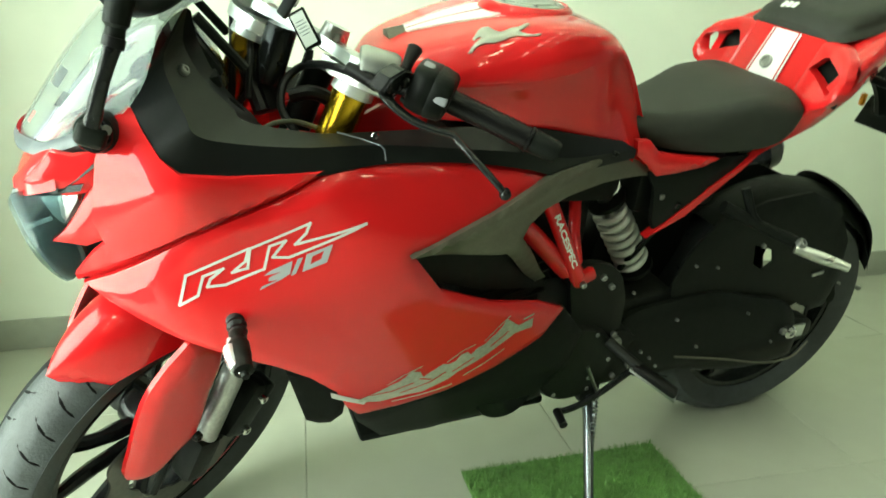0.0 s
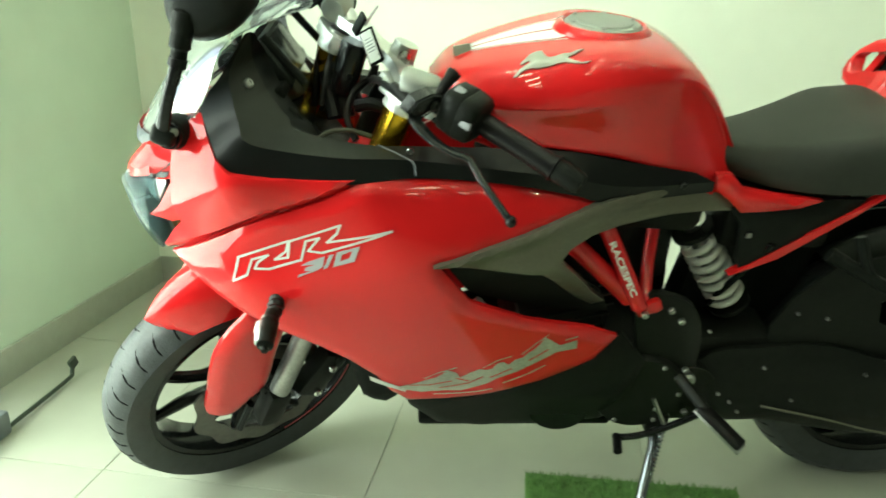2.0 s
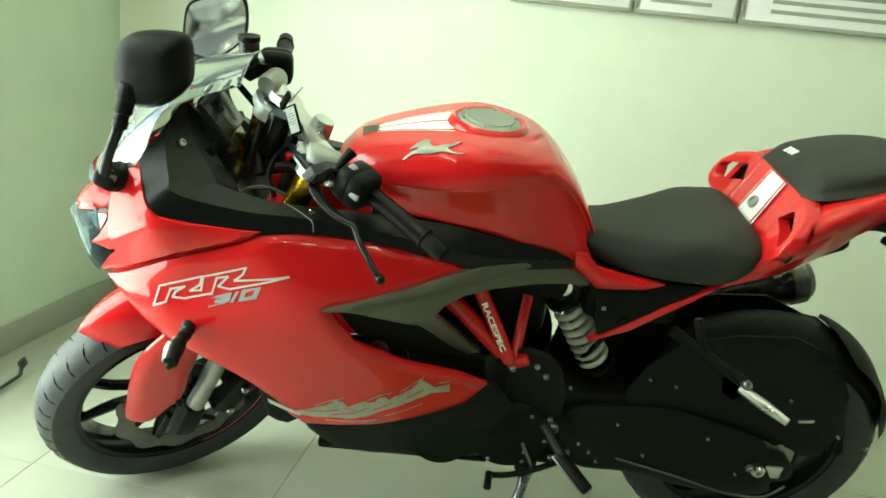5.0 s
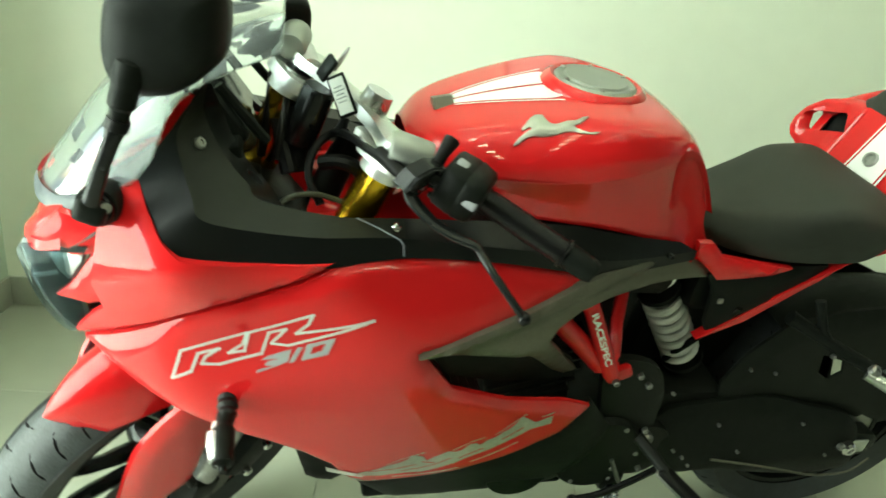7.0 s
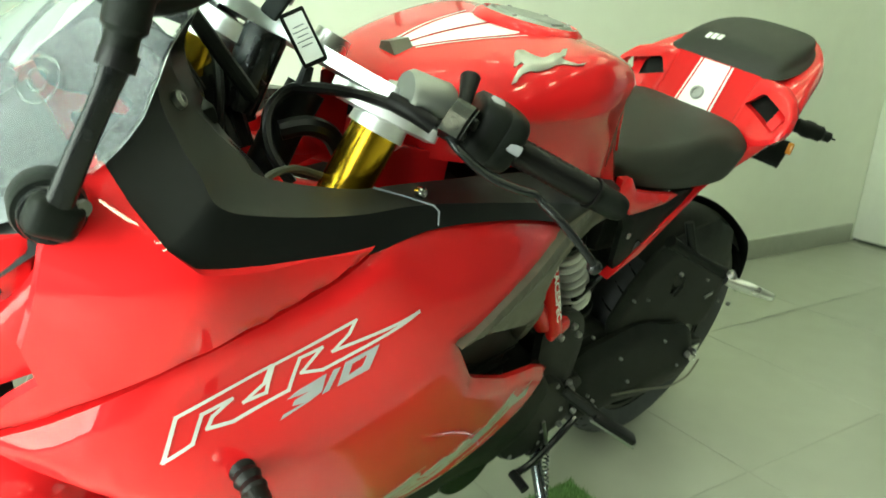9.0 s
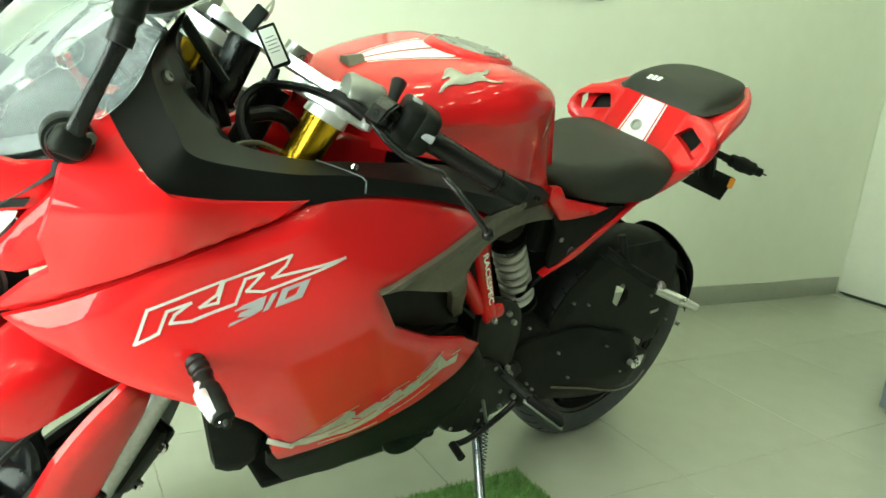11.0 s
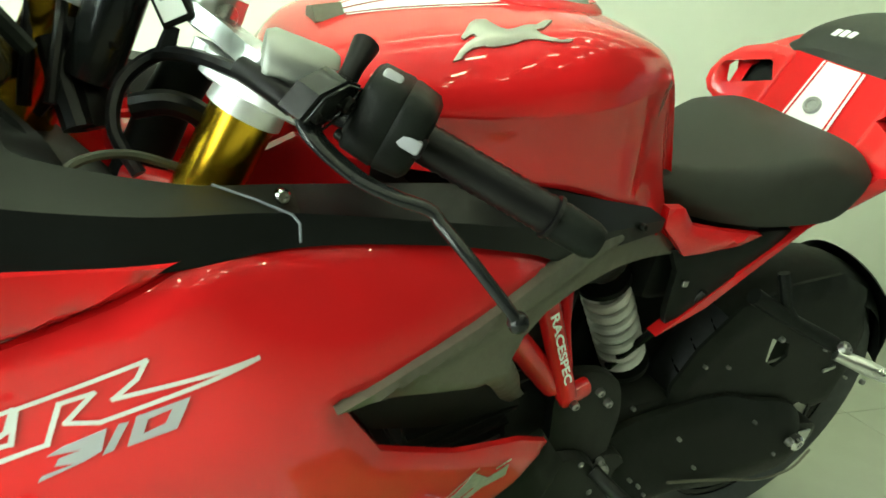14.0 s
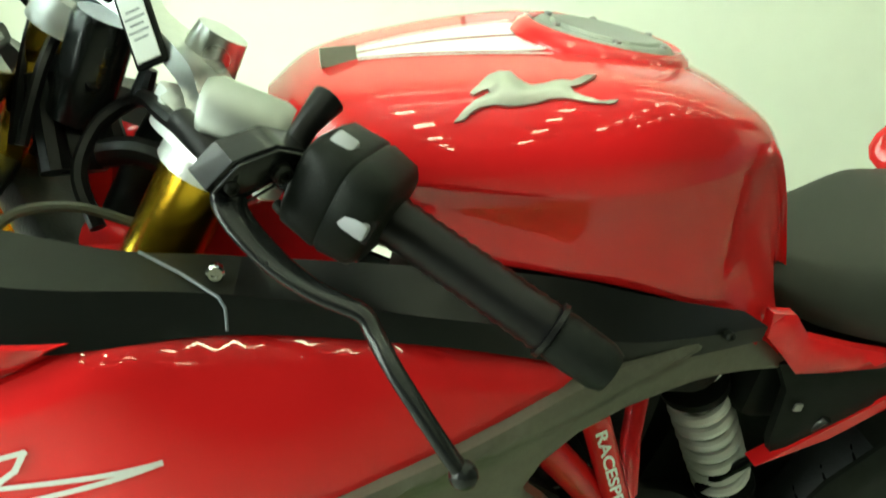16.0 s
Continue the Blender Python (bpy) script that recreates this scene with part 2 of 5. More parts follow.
def sheet(outline, depth, step=0.02, thick=0.012, roll=0.0, reach=0.02, side=-1, round_off=True, holes=()):
    """A curved panel: an outline in x and z, its distance from the middle plane by depth(x, z), with a rolled edge."""
    def dense(line):
        pts = []
        for (x0, z0), (x1, z1) in zip(line, line[1:] + line[:1]):
            n = max(1, int(math.hypot(x1 - x0, z1 - z0) / step + 0.5))
            pts += [(x0 + (x1 - x0) * i / n, z0 + (z1 - z0) * i / n) for i in range(n)]
        return pts
    if round_off:
        outline = [(q.x, q.y) for q in curve([(a, b, 0) for a, b in outline], len(outline) * 4, True)]
    line = dense(outline)
    loops = [line] + [dense(h) for h in holes]
    verts, edges = [], []
    for lp in loops:
        base = len(verts)
        verts += [Vector(q) for q in lp]
        edges += [(base + i, base + (i + 1) % len(lp)) for i in range(len(lp))]
    xs, zs = [q[0] for q in line], [q[1] for q in line]
    gx = min(xs)
    row = 0
    while gx < max(xs):
        gz = min(zs) + (row % 2) * step / 2
        while gz < max(zs):
            if inside((gx, gz), line) and edge_gap((gx, gz), line) > step * 0.45 and all(not inside((gx, gz), h) and edge_gap((gx, gz), h) > step * 0.45 for h in loops[1:]):
                verts.append(Vector((gx, gz)))
            gz += step
        gx += step * 0.87
        row += 1
    from mathutils import geometry
    vo, _, fo, _, _, _ = geometry.delaunay_2d_cdt(verts, edges, [], 1, 1e-6)
    bm = bmesh.new()
    front, back = [], []
    for q in vo:
        d = edge_gap(q, line)
        y = depth(q.x, q.y)
        if roll and d < reach:
            y -= roll * (1 - d / reach) ** 2
        front.append(bm.verts.new((q.x, side * y, q.y)))
        back.append(bm.verts.new((q.x, side * (y - thick), q.y)))
    count = {}
    for f in fo:
        mid = sum((vo[i] for i in f), Vector((0, 0))) / len(f)
        if not inside(mid, line) or any(inside(mid, h) for h in loops[1:]):
            continue
        bm.faces.new([front[i] for i in f])
        bm.faces.new([back[i] for i in f][::-1])
        for i, j in zip(f, f[1:] + f[:1]):
            count[(i, j)] = 1
    for i, j in list(count):
        if (j, i) not in count:
            bm.faces.new((front[i], back[i], back[j], front[j]))
    bmesh.ops.delete(bm, geom=[v for v in bm.verts if not v.link_faces], context="VERTS")
    return normals(bm)


def loft(sections, n=24, steps=40, caps=True, closed=True):
    """A body through closed sections of equal numbers of points, smoothed both ways."""
    rings = [curve(s, n, closed) for s in sections]
    lines = [curve([r[i] for r in rings], steps) for i in range(n)]
    bm = bmesh.new()
    grid(bm, [[lines[i][k] for i in range(n)] for k in range(steps)], closed=closed, caps=caps and closed)
    return normals(bm)


# ---- the room ----
ROOM = pose(0, 0, 0, 0, 0, 11.0)      # the room's own axes: u along the back wall, w towards it
BACK, LEFT, RIGHT, FRONT, HIGH = 2.31, -1.17, 3.72, -6.0, 2.9


def slab(name, u0, u1, w0, w1, z0, z1, mat, label, category, bevel=0.0, kind="structure", parent=None):
    m = ROOM @ Matrix.Translation(((u0 + u1) / 2, (w0 + w1) / 2, (z0 + z1) / 2))
    return tagged(part(name, box((u1 - u0, w1 - w0, z1 - z0), m, bevel), mat, parent), label, category, kind=kind)


slab("wall_back", LEFT - 0.12, RIGHT + 0.15, BACK, BACK + 0.15, 0, HIGH, WALL, "smooth cream painted wall behind the motorcycle", "wall")
slab("wall_left", LEFT - 0.12, LEFT, 1.29, BACK, 0, HIGH, SIDE_WALL, "glossy pale green wall beside the glass front", "wall")
slab("trim", LEFT - 0.045, LEFT + 0.004, 1.25, 1.289, 0, HIGH, DARK, "dark metal edge of the glass front opening", "door frame", 0.003)
# unseen walls in FAR_WALL, made dark to keep reflections on the paintwork low
slab("wall_right", RIGHT, RIGHT + 0.15, FRONT, BACK, 0, HIGH, FAR_WALL, "unseen side wall, darkened to keep reflections low", "wall")
slab("wall_front", LEFT - 0.12, RIGHT + 0.15, FRONT - 0.15, FRONT, 0, HIGH, FAR_WALL, "unseen dark wall added behind the viewer", "wall")
slab("wall_left_far", LEFT - 0.12, LEFT, FRONT, -0.3, 0, HIGH, FAR_WALL, "unseen dark wall added beside the glass front", "wall")
slab("wall_left_top", LEFT - 0.12, LEFT, -0.3, 1.249, 2.4, HIGH, WALL, "cream wall strip over the glass front", "wall")
slab("ceiling", LEFT - 0.12, RIGHT + 0.15, FRONT - 0.15, BACK + 0.15, HIGH, HIGH + 0.1, CEILING, "white painted showroom ceiling", "ceiling")
slab("baseboard", LEFT, 3.66, BACK - 0.012, BACK, 0, 0.1, SKIRTING, "low grey tiled skirting along the cream wall", "skirting", 0.002)
# no skirting on this wall: the strip stands for a dark reflection
slab("side_reflection_strip", LEFT, LEFT + 0.012, 1.29, BACK - 0.013, 0, 0.1, SKIRTING, "low grey strip in place of the dark reflection on the green wall", "skirting", 0.002)
slab("ground", LEFT - 30, LEFT - 0.12, -30, 30, -0.12, -0.02, PAVING, "pale paved ground outside the glass front", "ground")
floor = slab("floor", LEFT - 0.12, RIGHT + 0.15, FRONT - 0.15, BACK + 0.15, -0.1, -0.002, GROUT, "polished pale floor tiles with thin joints", "floor")
slab("door_1", RIGHT - 0.03, RIGHT, 0.6, 2.308, 0.015, 2.1, DOOR, "white laminate door panel with a dark foot gap", "door", 0.003)
slab("door_seal", RIGHT - 0.031, RIGHT, 0.6, 2.27, 0.0, 0.012, DARK, "dark gap strip under the white panel", "door seal")
slab("dark_board", RIGHT - 0.07, RIGHT - 0.032, 1.35, 1.96, 0.47, 1.5, DARK, "dark green board on the white panel", "board", 0.004, "thing")
cab = empty("grey_cabinet", ROOM @ pose(2.35, 0.93, 0), "slate grey laminate cabinet standing on the tiles", "cabinet")
part("carcass", box((0.36, 0.62, 1.02), pose(0, 0, 0.53), 0.004), GREY_PANEL, cab)
part("plinth", box((0.33, 0.58, 0.02), pose(0, 0, 0.01), 0.002), DARK, cab)
part("worktop", box((0.38, 0.64, 0.025), pose(0, 0, 1.0535), 0.004), GREY_PANEL, cab)
# framed boards on the back wall
for u0, u1 in ((0.27, 0.67), (0.68, 1.0), (1.01, 1.62)):
    wide = u1 - u0
    b = empty("framed_board", ROOM @ pose((u0 + u1) / 2, BACK - 0.012, 1.295), "white printed board in a thin grey frame on the wall", "notice board", group="boards on the wall")
    part("panel", box((wide - 0.012, 0.008, 0.5), pose(0, 0.002, 0.256), 0.001), PAPER, b)
    for z in (0.006, 0.506):
        part("frame_bar", box((wide, 0.02, 0.014), pose(0, 0.0, z), 0.003), SKIRTING, b)
    for x in (-wide / 2 + 0.005, wide / 2 - 0.005):
        part("frame_bar", box((0.01, 0.02, 0.484), pose(x, 0.0, 0.256), 0.003), SKIRTING, b)
    for k in range(3):
        part("print_bar", box((wide * 0.6, 0.002, 0.012), pose(-wide * 0.05, -0.003, 0.045 + 0.03 * k), 0.0), SKIRTING, b)
# frameless glass leaf with its floor block
leaf = empty("glass_leaf", ROOM @ pose(-1.0, 1.22, 0), "frameless glass leaf on a grey floor block", "glass door")
pane = part("pane", box((0.01, 1.0, 2.3), pose(0, -0.455, 1.21), 0.001), GLASS, leaf)
pane.visible_shadow = False
part("polished_edge", box((0.009, 0.006, 2.3), pose(0, 0.049, 1.21), 0.001), SILL, leaf, "pale polished glass edge")
part("floor_block", box((0.055, 0.17, 0.062), pose(0, -0.03, 0.032), 0.006), GREY_PANEL, leaf, "grey metal floor block")
part("block_cap", box((0.056, 0.03, 0.061), pose(0, -0.08, 0.032), 0.004), DARK, leaf)
rod_ob = tagged(part("door_holder", tube([ROOM @ Vector(q) for q in ((-0.985, 1.25, 0.012), (-0.99, 1.36, 0.012), (-1.0, 1.52, 0.012), (-1.005, 1.545, 0.02), (-1.005, 1.55, 0.05))], 0.006, 8, None, 30), DARK), "thin dark rod lying on the tiles with a hooked end", "door holder")
part("hook", box((0.012, 0.03, 0.03), ROOM @ pose(-1.005, 1.555, 0.045, 20, 0, 0), 0.004), DARK, rod_ob)
tagged(part("floor_wire", tube([ROOM @ Vector(q) for q in ((-0.985, 1.22, 0.004), (-0.955, 1.17, 0.004), (-0.97, 1.12, 0.004), (-0.95, 1.08, 0.004))], 0.0035, 8, None, 40), DARK), "thin dark wire lying on the tiles", "wire")

# green mat under the side stand
mat_ob = empty("grass_mat", pose(0.235, 1.098, 0.0, 0, 0, 13.2), "bright green artificial grass mat under the side stand", "mat")
part("backing", box((0.46, 0.60, 0.008), pose(0.085, -0.0, 0.0045), 0.003), GRASS, mat_ob)
rng = np.random.default_rng(4)
n_blades = 14000
px, py = rng.uniform(-0.145, 0.315, n_blades), rng.uniform(-0.30, 0.30, n_blades)
lean_a, lean_r, tall = rng.uniform(0, 6.28, n_blades), rng.uniform(0, 0.008, n_blades), rng.uniform(0.008, 0.016, n_blades)
ang = rng.uniform(0, 3.14, n_blades)
dx, dy = 0.0011 * np.cos(ang), 0.0011 * np.sin(ang)
tipx, tipy = px + lean_r * np.cos(lean_a), py + lean_r * np.sin(lean_a)
co = np.stack([np.stack([px - dx, py - dy, np.full(n_blades, 0.008)], 1), np.stack([px + dx, py + dy, np.full(n_blades, 0.008)], 1), np.stack([tipx, tipy, 0.008 + tall], 1)], 1).reshape(-1, 3)
pile = bpy.data.meshes.new("pile")
pile.from_pydata(co.tolist(), [], np.arange(n_blades * 3).reshape(-1, 3).tolist())
pile.materials.append(GRASS)
pile_ob = new("pile", pile)
pile_ob.parent = mat_ob
tagged(pile_ob, "short green plastic grass blades", kind="stuff")


# ---- the motorcycle: x from its nose to its tail, y to its right, z up, standing straight; leaned on its stand by its pose ----
BIKE_POSE = pose(0.0806, 1.4519, 0, 0, 0, 21.55) @ pose(0, 0, 0, 13.83, 0, 0)
bike = empty("motorcycle", BIKE_POSE, "glossy red sport motorcycle leaning on its side stand", "motorcycle")
AXIS = Vector((math.sin(radians(24)), 0, math.cos(radians(24))))
FOOT = Vector((-0.7825, 0, 0))
STEER = Matrix.Translation(FOOT) @ Matrix.Rotation(radians(35.0), 4, AXIS) @ Matrix.Translation(-FOOT)
ACROSS = Matrix.Rotation(radians(90), 4, "X")      # turns the lathe's axis across the bike

# half width of the left flank at places on its side (x, half width, z)
FLANK = np.array([(-.743, .153, .682), (-.422, .222, .834), (-.602, .228, .858), (-.593, .14, .94), (-.341, .181, .867), (-.29, .25, .70), (-.105, .218, .664),
                  (.024, .183, .512), (-.617, .227, .67), (-.367, .242, .762), (-.369, .196, .40), (-.047, .2, .524), (-.36, .165, .33), (.153, .108, .768),
                  (.225, .129, .6), (-.75, .156, .79),
                  (-.605, .221, .706), (-.523, .229, .736), (-.545, .231, .700), (-.443, .236, .772), (-.416, .2445, .739), (-.515, .240, .684), (-.549, .245, .646)])
gap = np.hypot(FLANK[:, None, 0] - FLANK[None, :, 0], FLANK[:, None, 2] - FLANK[None, :, 2])
plane = np.c_[np.ones(len(FLANK)), FLANK[:, 0], FLANK[:, 2]]
system = np.block([[np.sqrt(gap ** 2 + 0.003), plane], [plane.T, np.zeros((3, 3))]])
weights = np.linalg.solve(system, np.r_[FLANK[:, 1], 0, 0, 0])


def flank(x, z):
    r = np.sqrt((FLANK[:, 0] - x) ** 2 + (FLANK[:, 2] - z) ** 2 + 0.003)
    return float(r @ weights[:-3] + weights[-3] + weights[-2] * x + weights[-1] * z)


def wheel(name, centre, radius, width, rim_r, turn, label, spokes):
    """A wheel across the bike: tyre, rim with spokes, hub."""
    m = turn @ Matrix.Translation(centre) @ ACROSS
    rim = part(name, lathe([(rim_r + 0.004, -width * 0.36), (rim_r + 0.004, width * 0.36), (rim_r - 0.012, width * 0.34), (rim_r - 0.022, width * 0.1),
                            (rim_r - 0.022, -width * 0.1), (rim_r - 0.012, -width * 0.34)], m, 64, closed=True), GLOSS_BLACK, bike, label)
    h = width / 2
    prof = [(rim_r, -h * 0.74), (rim_r + 0.018, -h * 0.9), (rim_r + 0.045, -h), (radius - 0.03, -h * 0.93), (radius - 0.011, -h * 0.68), (radius - 0.002, -h * 0.35), (radius, 0)]
    prof += [(r, -w) for r, w in prof[-2::-1]]
    part("tyre", lathe(prof, m, 96), RUBBER, rim, "black rubber road tyre")
    # dark slanted bars, half sunk in the tread, stand for its grooves' shade
    bm = bmesh.new()
    for i in range(40):
        for s in (-1, 1):
            a0 = 2 * math.pi * (i + (0.5 if s > 0 else 0)) / 40
            pts = []
            for t in (0.08, 0.25, 0.42, 0.58, 0.72, 0.84):
                k = next(n for n in range(6) if -prof[n + 1][1] <= t * h)
                (r0, w0), (r1, w1) = prof[k], prof[k + 1]
                r = r0 + (r1 - r0) * (t * h + w0) / (w0 - w1) - 0.0016
                a = a0 + 0.20 * t - 0.10 * t * t
                pts.append(m @ Vector((r * math.cos(a), r * math.sin(a), s * t * h)))
            tube(pts, [0.001, 0.0022, 0.0027, 0.0027, 0.0022, 0.001], 6, bm, 10)
    tagged(part("tread", bm, GROOVE, rim), "dark slanted bars for the shade in the tread grooves", kind="stuff")
    bm = bmesh.new()
    for i in range(spokes):
        a = 2 * math.pi * i / spokes + 0.4
        for s in (-1, 1):
            p0 = Vector((0.035 * math.cos(a), 0.035 * math.sin(a), s * 0.02))
            p1 = Vector(((rim_r - 0.1) * math.cos(a + s * 0.1), (rim_r - 0.1) * math.sin(a + s * 0.1), s * 0.014))
            p2 = Vector(((rim_r - 0.015) * math.cos(a + s * 0.2), (rim_r - 0.015) * math.sin(a + s * 0.2), s * 0.018))
            tube([m @ p0, m @ p1, m @ p2], [0.016, 0.013, 0.011], 8, bm, 8)
    part("spokes", bm, GLOSS_BLACK, rim)
    if width < 0.12:
        # thin red arc puts a reflection into the rim's colour
        rim_arc = [m @ Vector(((rim_r - 0.006) * math.cos(a), (rim_r - 0.006) * math.sin(a), 0.038)) for a in (radians(-20 - 60 * k / 20) for k in range(21))]
        part("rim_reflection", tube(rim_arc, 0.0022, 6), PINK, rim, "short red arc painted as a reflection on the rim edge")
    part("hub", lathe([(0.0, -0.06), (0.045, -0.06), (0.05, -0.03), (0.05, 0.03), (0.045, 0.06), (0, 0.06)], m, 24), GLOSS_BLACK, rim)
    return rim, m


FRONT_C, REAR_C = Vector((-0.6825, 0, 0.293)), Vector((0.6825, 0, 0.305))
front_wheel, _ = wheel("front_wheel", FRONT_C, 0.293, 0.112, 0.222, STEER, "black alloy front wheel turned to the left", 5)
rear_wheel, _ = wheel("rear_wheel", REAR_C, 0.305, 0.152, 0.222, Matrix.Identity(4), "black alloy rear wheel", 5)

# ---- bodywork ----
SIDE = [(-.735, .672), (-.70, .690), (-.65, .722), (-.60, .753), (-.55, .776), (-.50, .793), (-.46, .808), (-.425, .826), (-.40, .837), (-.327, .836), (-.266, .831), (-.184, .816), (-.092, .792), (-.028, .77),
        (-.085, .753), (-.174, .727), (-.243, .703), (-.296, .704), (-.246, .633), (-.147, .583), (-.036, .545), (.025, .512),
        (-.015, .462), (-.106, .417), (-.197, .38), (-.29, .355), (-.35, .345), (-.377, .385), (-.401, .445), (-.446, .497), (-.495, .535), (-.556, .57),
        (-.607, .596), (-.663, .626), (-.706, .65)]
COWL = [(-.742, .671), (-.70, .680), (-.65, .712), (-.60, .743), (-.55, .766), (-.50, .783), (-.46, .798), (-.425, .818), (-.408, .836), (-.46, .838), (-.54, .842), (-.598, .852), (-.618, .868), (-.634, .893),
        (-.645, .918), (-.675, .90), (-.692, .86), (-.70, .82), (-.708, .78), (-.698, .745), (-.715, .727), (-.742, .69)]
SEAM_X, SEAM_Z = (-.742, -.70, -.65, -.60, -.55, -.50, -.46, -.418), (.668, .69, .722, .754, .776, .792, .806, .826)
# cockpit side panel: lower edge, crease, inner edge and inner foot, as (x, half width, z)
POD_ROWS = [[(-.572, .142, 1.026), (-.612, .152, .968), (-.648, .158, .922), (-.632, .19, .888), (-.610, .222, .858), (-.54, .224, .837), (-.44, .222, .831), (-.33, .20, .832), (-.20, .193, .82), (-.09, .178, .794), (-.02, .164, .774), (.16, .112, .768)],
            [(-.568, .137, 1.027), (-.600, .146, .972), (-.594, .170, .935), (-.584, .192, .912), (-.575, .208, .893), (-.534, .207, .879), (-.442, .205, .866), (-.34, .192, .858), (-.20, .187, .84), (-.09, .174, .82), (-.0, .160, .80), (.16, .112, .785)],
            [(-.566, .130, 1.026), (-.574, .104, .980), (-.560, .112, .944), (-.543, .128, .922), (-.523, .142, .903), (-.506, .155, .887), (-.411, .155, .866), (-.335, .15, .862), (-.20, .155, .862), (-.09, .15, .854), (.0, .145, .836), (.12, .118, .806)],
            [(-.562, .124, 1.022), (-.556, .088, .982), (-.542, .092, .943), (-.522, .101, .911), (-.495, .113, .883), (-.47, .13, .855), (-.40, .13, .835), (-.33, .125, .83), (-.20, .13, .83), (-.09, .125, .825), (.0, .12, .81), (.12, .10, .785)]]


def ribs(rows, s, n=60, between=6, soft=0.25, span=(0, 60)):
    """A panel through long rows of (x, half width, z), flat between them with softly rounded creases."""
    lines = [curve(r, n)[span[0]:span[1]] for r in rows]
    out = []
    for k in range(len(lines) - 1):
        for j in range(between):
            t = j / between
            if j == 0 and 0 < k:
                prev, nxt = lines[k - 1], lines[k + 1]
                out.append([b * (1 - soft * 0.12) + (a + c) * soft * 0.06 for a, b, c in zip(prev, lines[k], nxt)])
            else:
                out.append([a.lerp(b, t) for a, b in zip(lines[k], lines[k + 1])])
    out.append(lines[-1])
    return normals(grid(bmesh.new(), [[Vector((q.x, s * q.y, q.z)) for q in r] for r in out]))


for s in (-1, 1):
    part("side_fairing", sheet(SIDE, flank, 0.012, 0.008, 0.009, 0.02, s, False), RED, bike, "gloss red side fairing panel")
    part("cowl_side", sheet(COWL, lambda x, z: flank(x, z) + 0.002 - 0.024 * max(0.0, 1 - max(0.0, z - np.interp(x, SEAM_X, SEAM_Z)) / 0.016), 0.008, 0.010, 0, 0.0045, s, False), RED, bike)
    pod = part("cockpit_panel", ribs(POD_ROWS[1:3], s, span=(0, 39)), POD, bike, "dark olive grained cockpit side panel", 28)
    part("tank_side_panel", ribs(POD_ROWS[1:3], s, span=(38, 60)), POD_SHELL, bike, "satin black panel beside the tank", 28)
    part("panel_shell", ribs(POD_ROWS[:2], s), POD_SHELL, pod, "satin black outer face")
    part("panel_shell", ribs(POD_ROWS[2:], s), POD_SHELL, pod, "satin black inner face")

# tank: half sections by x: top height, shoulder, waist and foot (half width, height)
TANK = [(-.312, .93, .05, .922, .07, .90, .07, .872), (-.275, .958, .085, .95, .113, .91, .105, .868), (-.20, .983, .11, .974, .147, .918, .138, .866), (-.10, 1.003, .134, .995, .165, .928, .145, .855),
        (-.03, 1.009, .14, 1.0, .164, .937, .14, .842), (.05, .999, .122, .988, .141, .947, .130, .820), (.10, .974, .086, .967, .108, .938, .116, .795), (.145, .927, .064, .921, .080, .897, .110, .768),
        (.175, .882, .053, .876, .066, .855, .104, .752), (.20, .838, .048, .832, .058, .81, .100, .742)]
rings = []
for x, zt, ys, zs, yw, zw, yf, zf in TANK:
    half = [(0, zt), (ys * 0.6, zt - (zt - zs) * 0.25), (ys, zs), ((ys + yw) / 2 + 0.008, (zs + zw) / 2 + 0.003), (yw - 0.001, zw + 0.007), (yw - 0.003, zw - 0.007), ((yw + yf) / 2 - 0.003, (zw + zf) / 2), (yf, zf)]
    rings.append([(x, -y, z) for y, z in half[::-1]] + [(x, y, z) for y, z in half[1:]])
bm = loft(rings, 71, 70, caps=False, closed=False)
part("fuel_tank", bm, RED, bike, "gloss red fuel tank", 40)

# seat
SEATS = [(.185, .838, .052, .83, .07, .79), (.24, .835, .076, .825, .093, .772), (.32, .85, .105, .838, .12, .768), (.40, .873, .128, .86, .135, .772), (.45, .881, .14, .858, .148, .785), (.485, .882, .141, .857, .147, .81), (.507, .872, .128, .850, .132, .83)]
rings = []
for x, zt, ys, zs, yb, zb in SEATS:
    half = [(0, zt), (ys * 0.7, zt - 0.002), (ys, zs), (yb, (zs + zb) / 2), (yb * 0.96, zb)]
    rings.append([(x, -y, z) for y, z in half[::-1]] + [(x, y, z) for y, z in half[1:]])
part("rider_seat", loft(rings, 40, 40, False, False), SEAT, bike, "black grained vinyl rider seat", 60)

# tail deck and side blades
def tail_width(x, z):
    low = float(np.interp(x, (.225, .347, .457, .576, .65, .73, .83), (.599, .69, .763, .826, .875, .935, 1.01)))
    up = min(1.0, max(0.0, (z - low) / 0.085))
    shoulder = math.exp(-((x - .555) / .085) ** 2)
    return 0.124 + shoulder * (0.016 + 0.042 * up * up * (3 - 2 * up)) - 0.3 * max(0, x - .65)


for s in (-1, 1):
    part("tail_side_panel", sheet([(.225, .599), (.347, .69), (.457, .763), (.576, .826), (.65, .875), (.73, .935), (.80, .985), (.83, 1.01), (.74, 1.0), (.62, .95), (.545, .92), (.505, .86), (.479, .787), (.416, .725), (.305, .637)],
                                  tail_width, 0.018, 0.02, 0.010, 0.02, s, False), RED, bike, "gloss red tail panel")
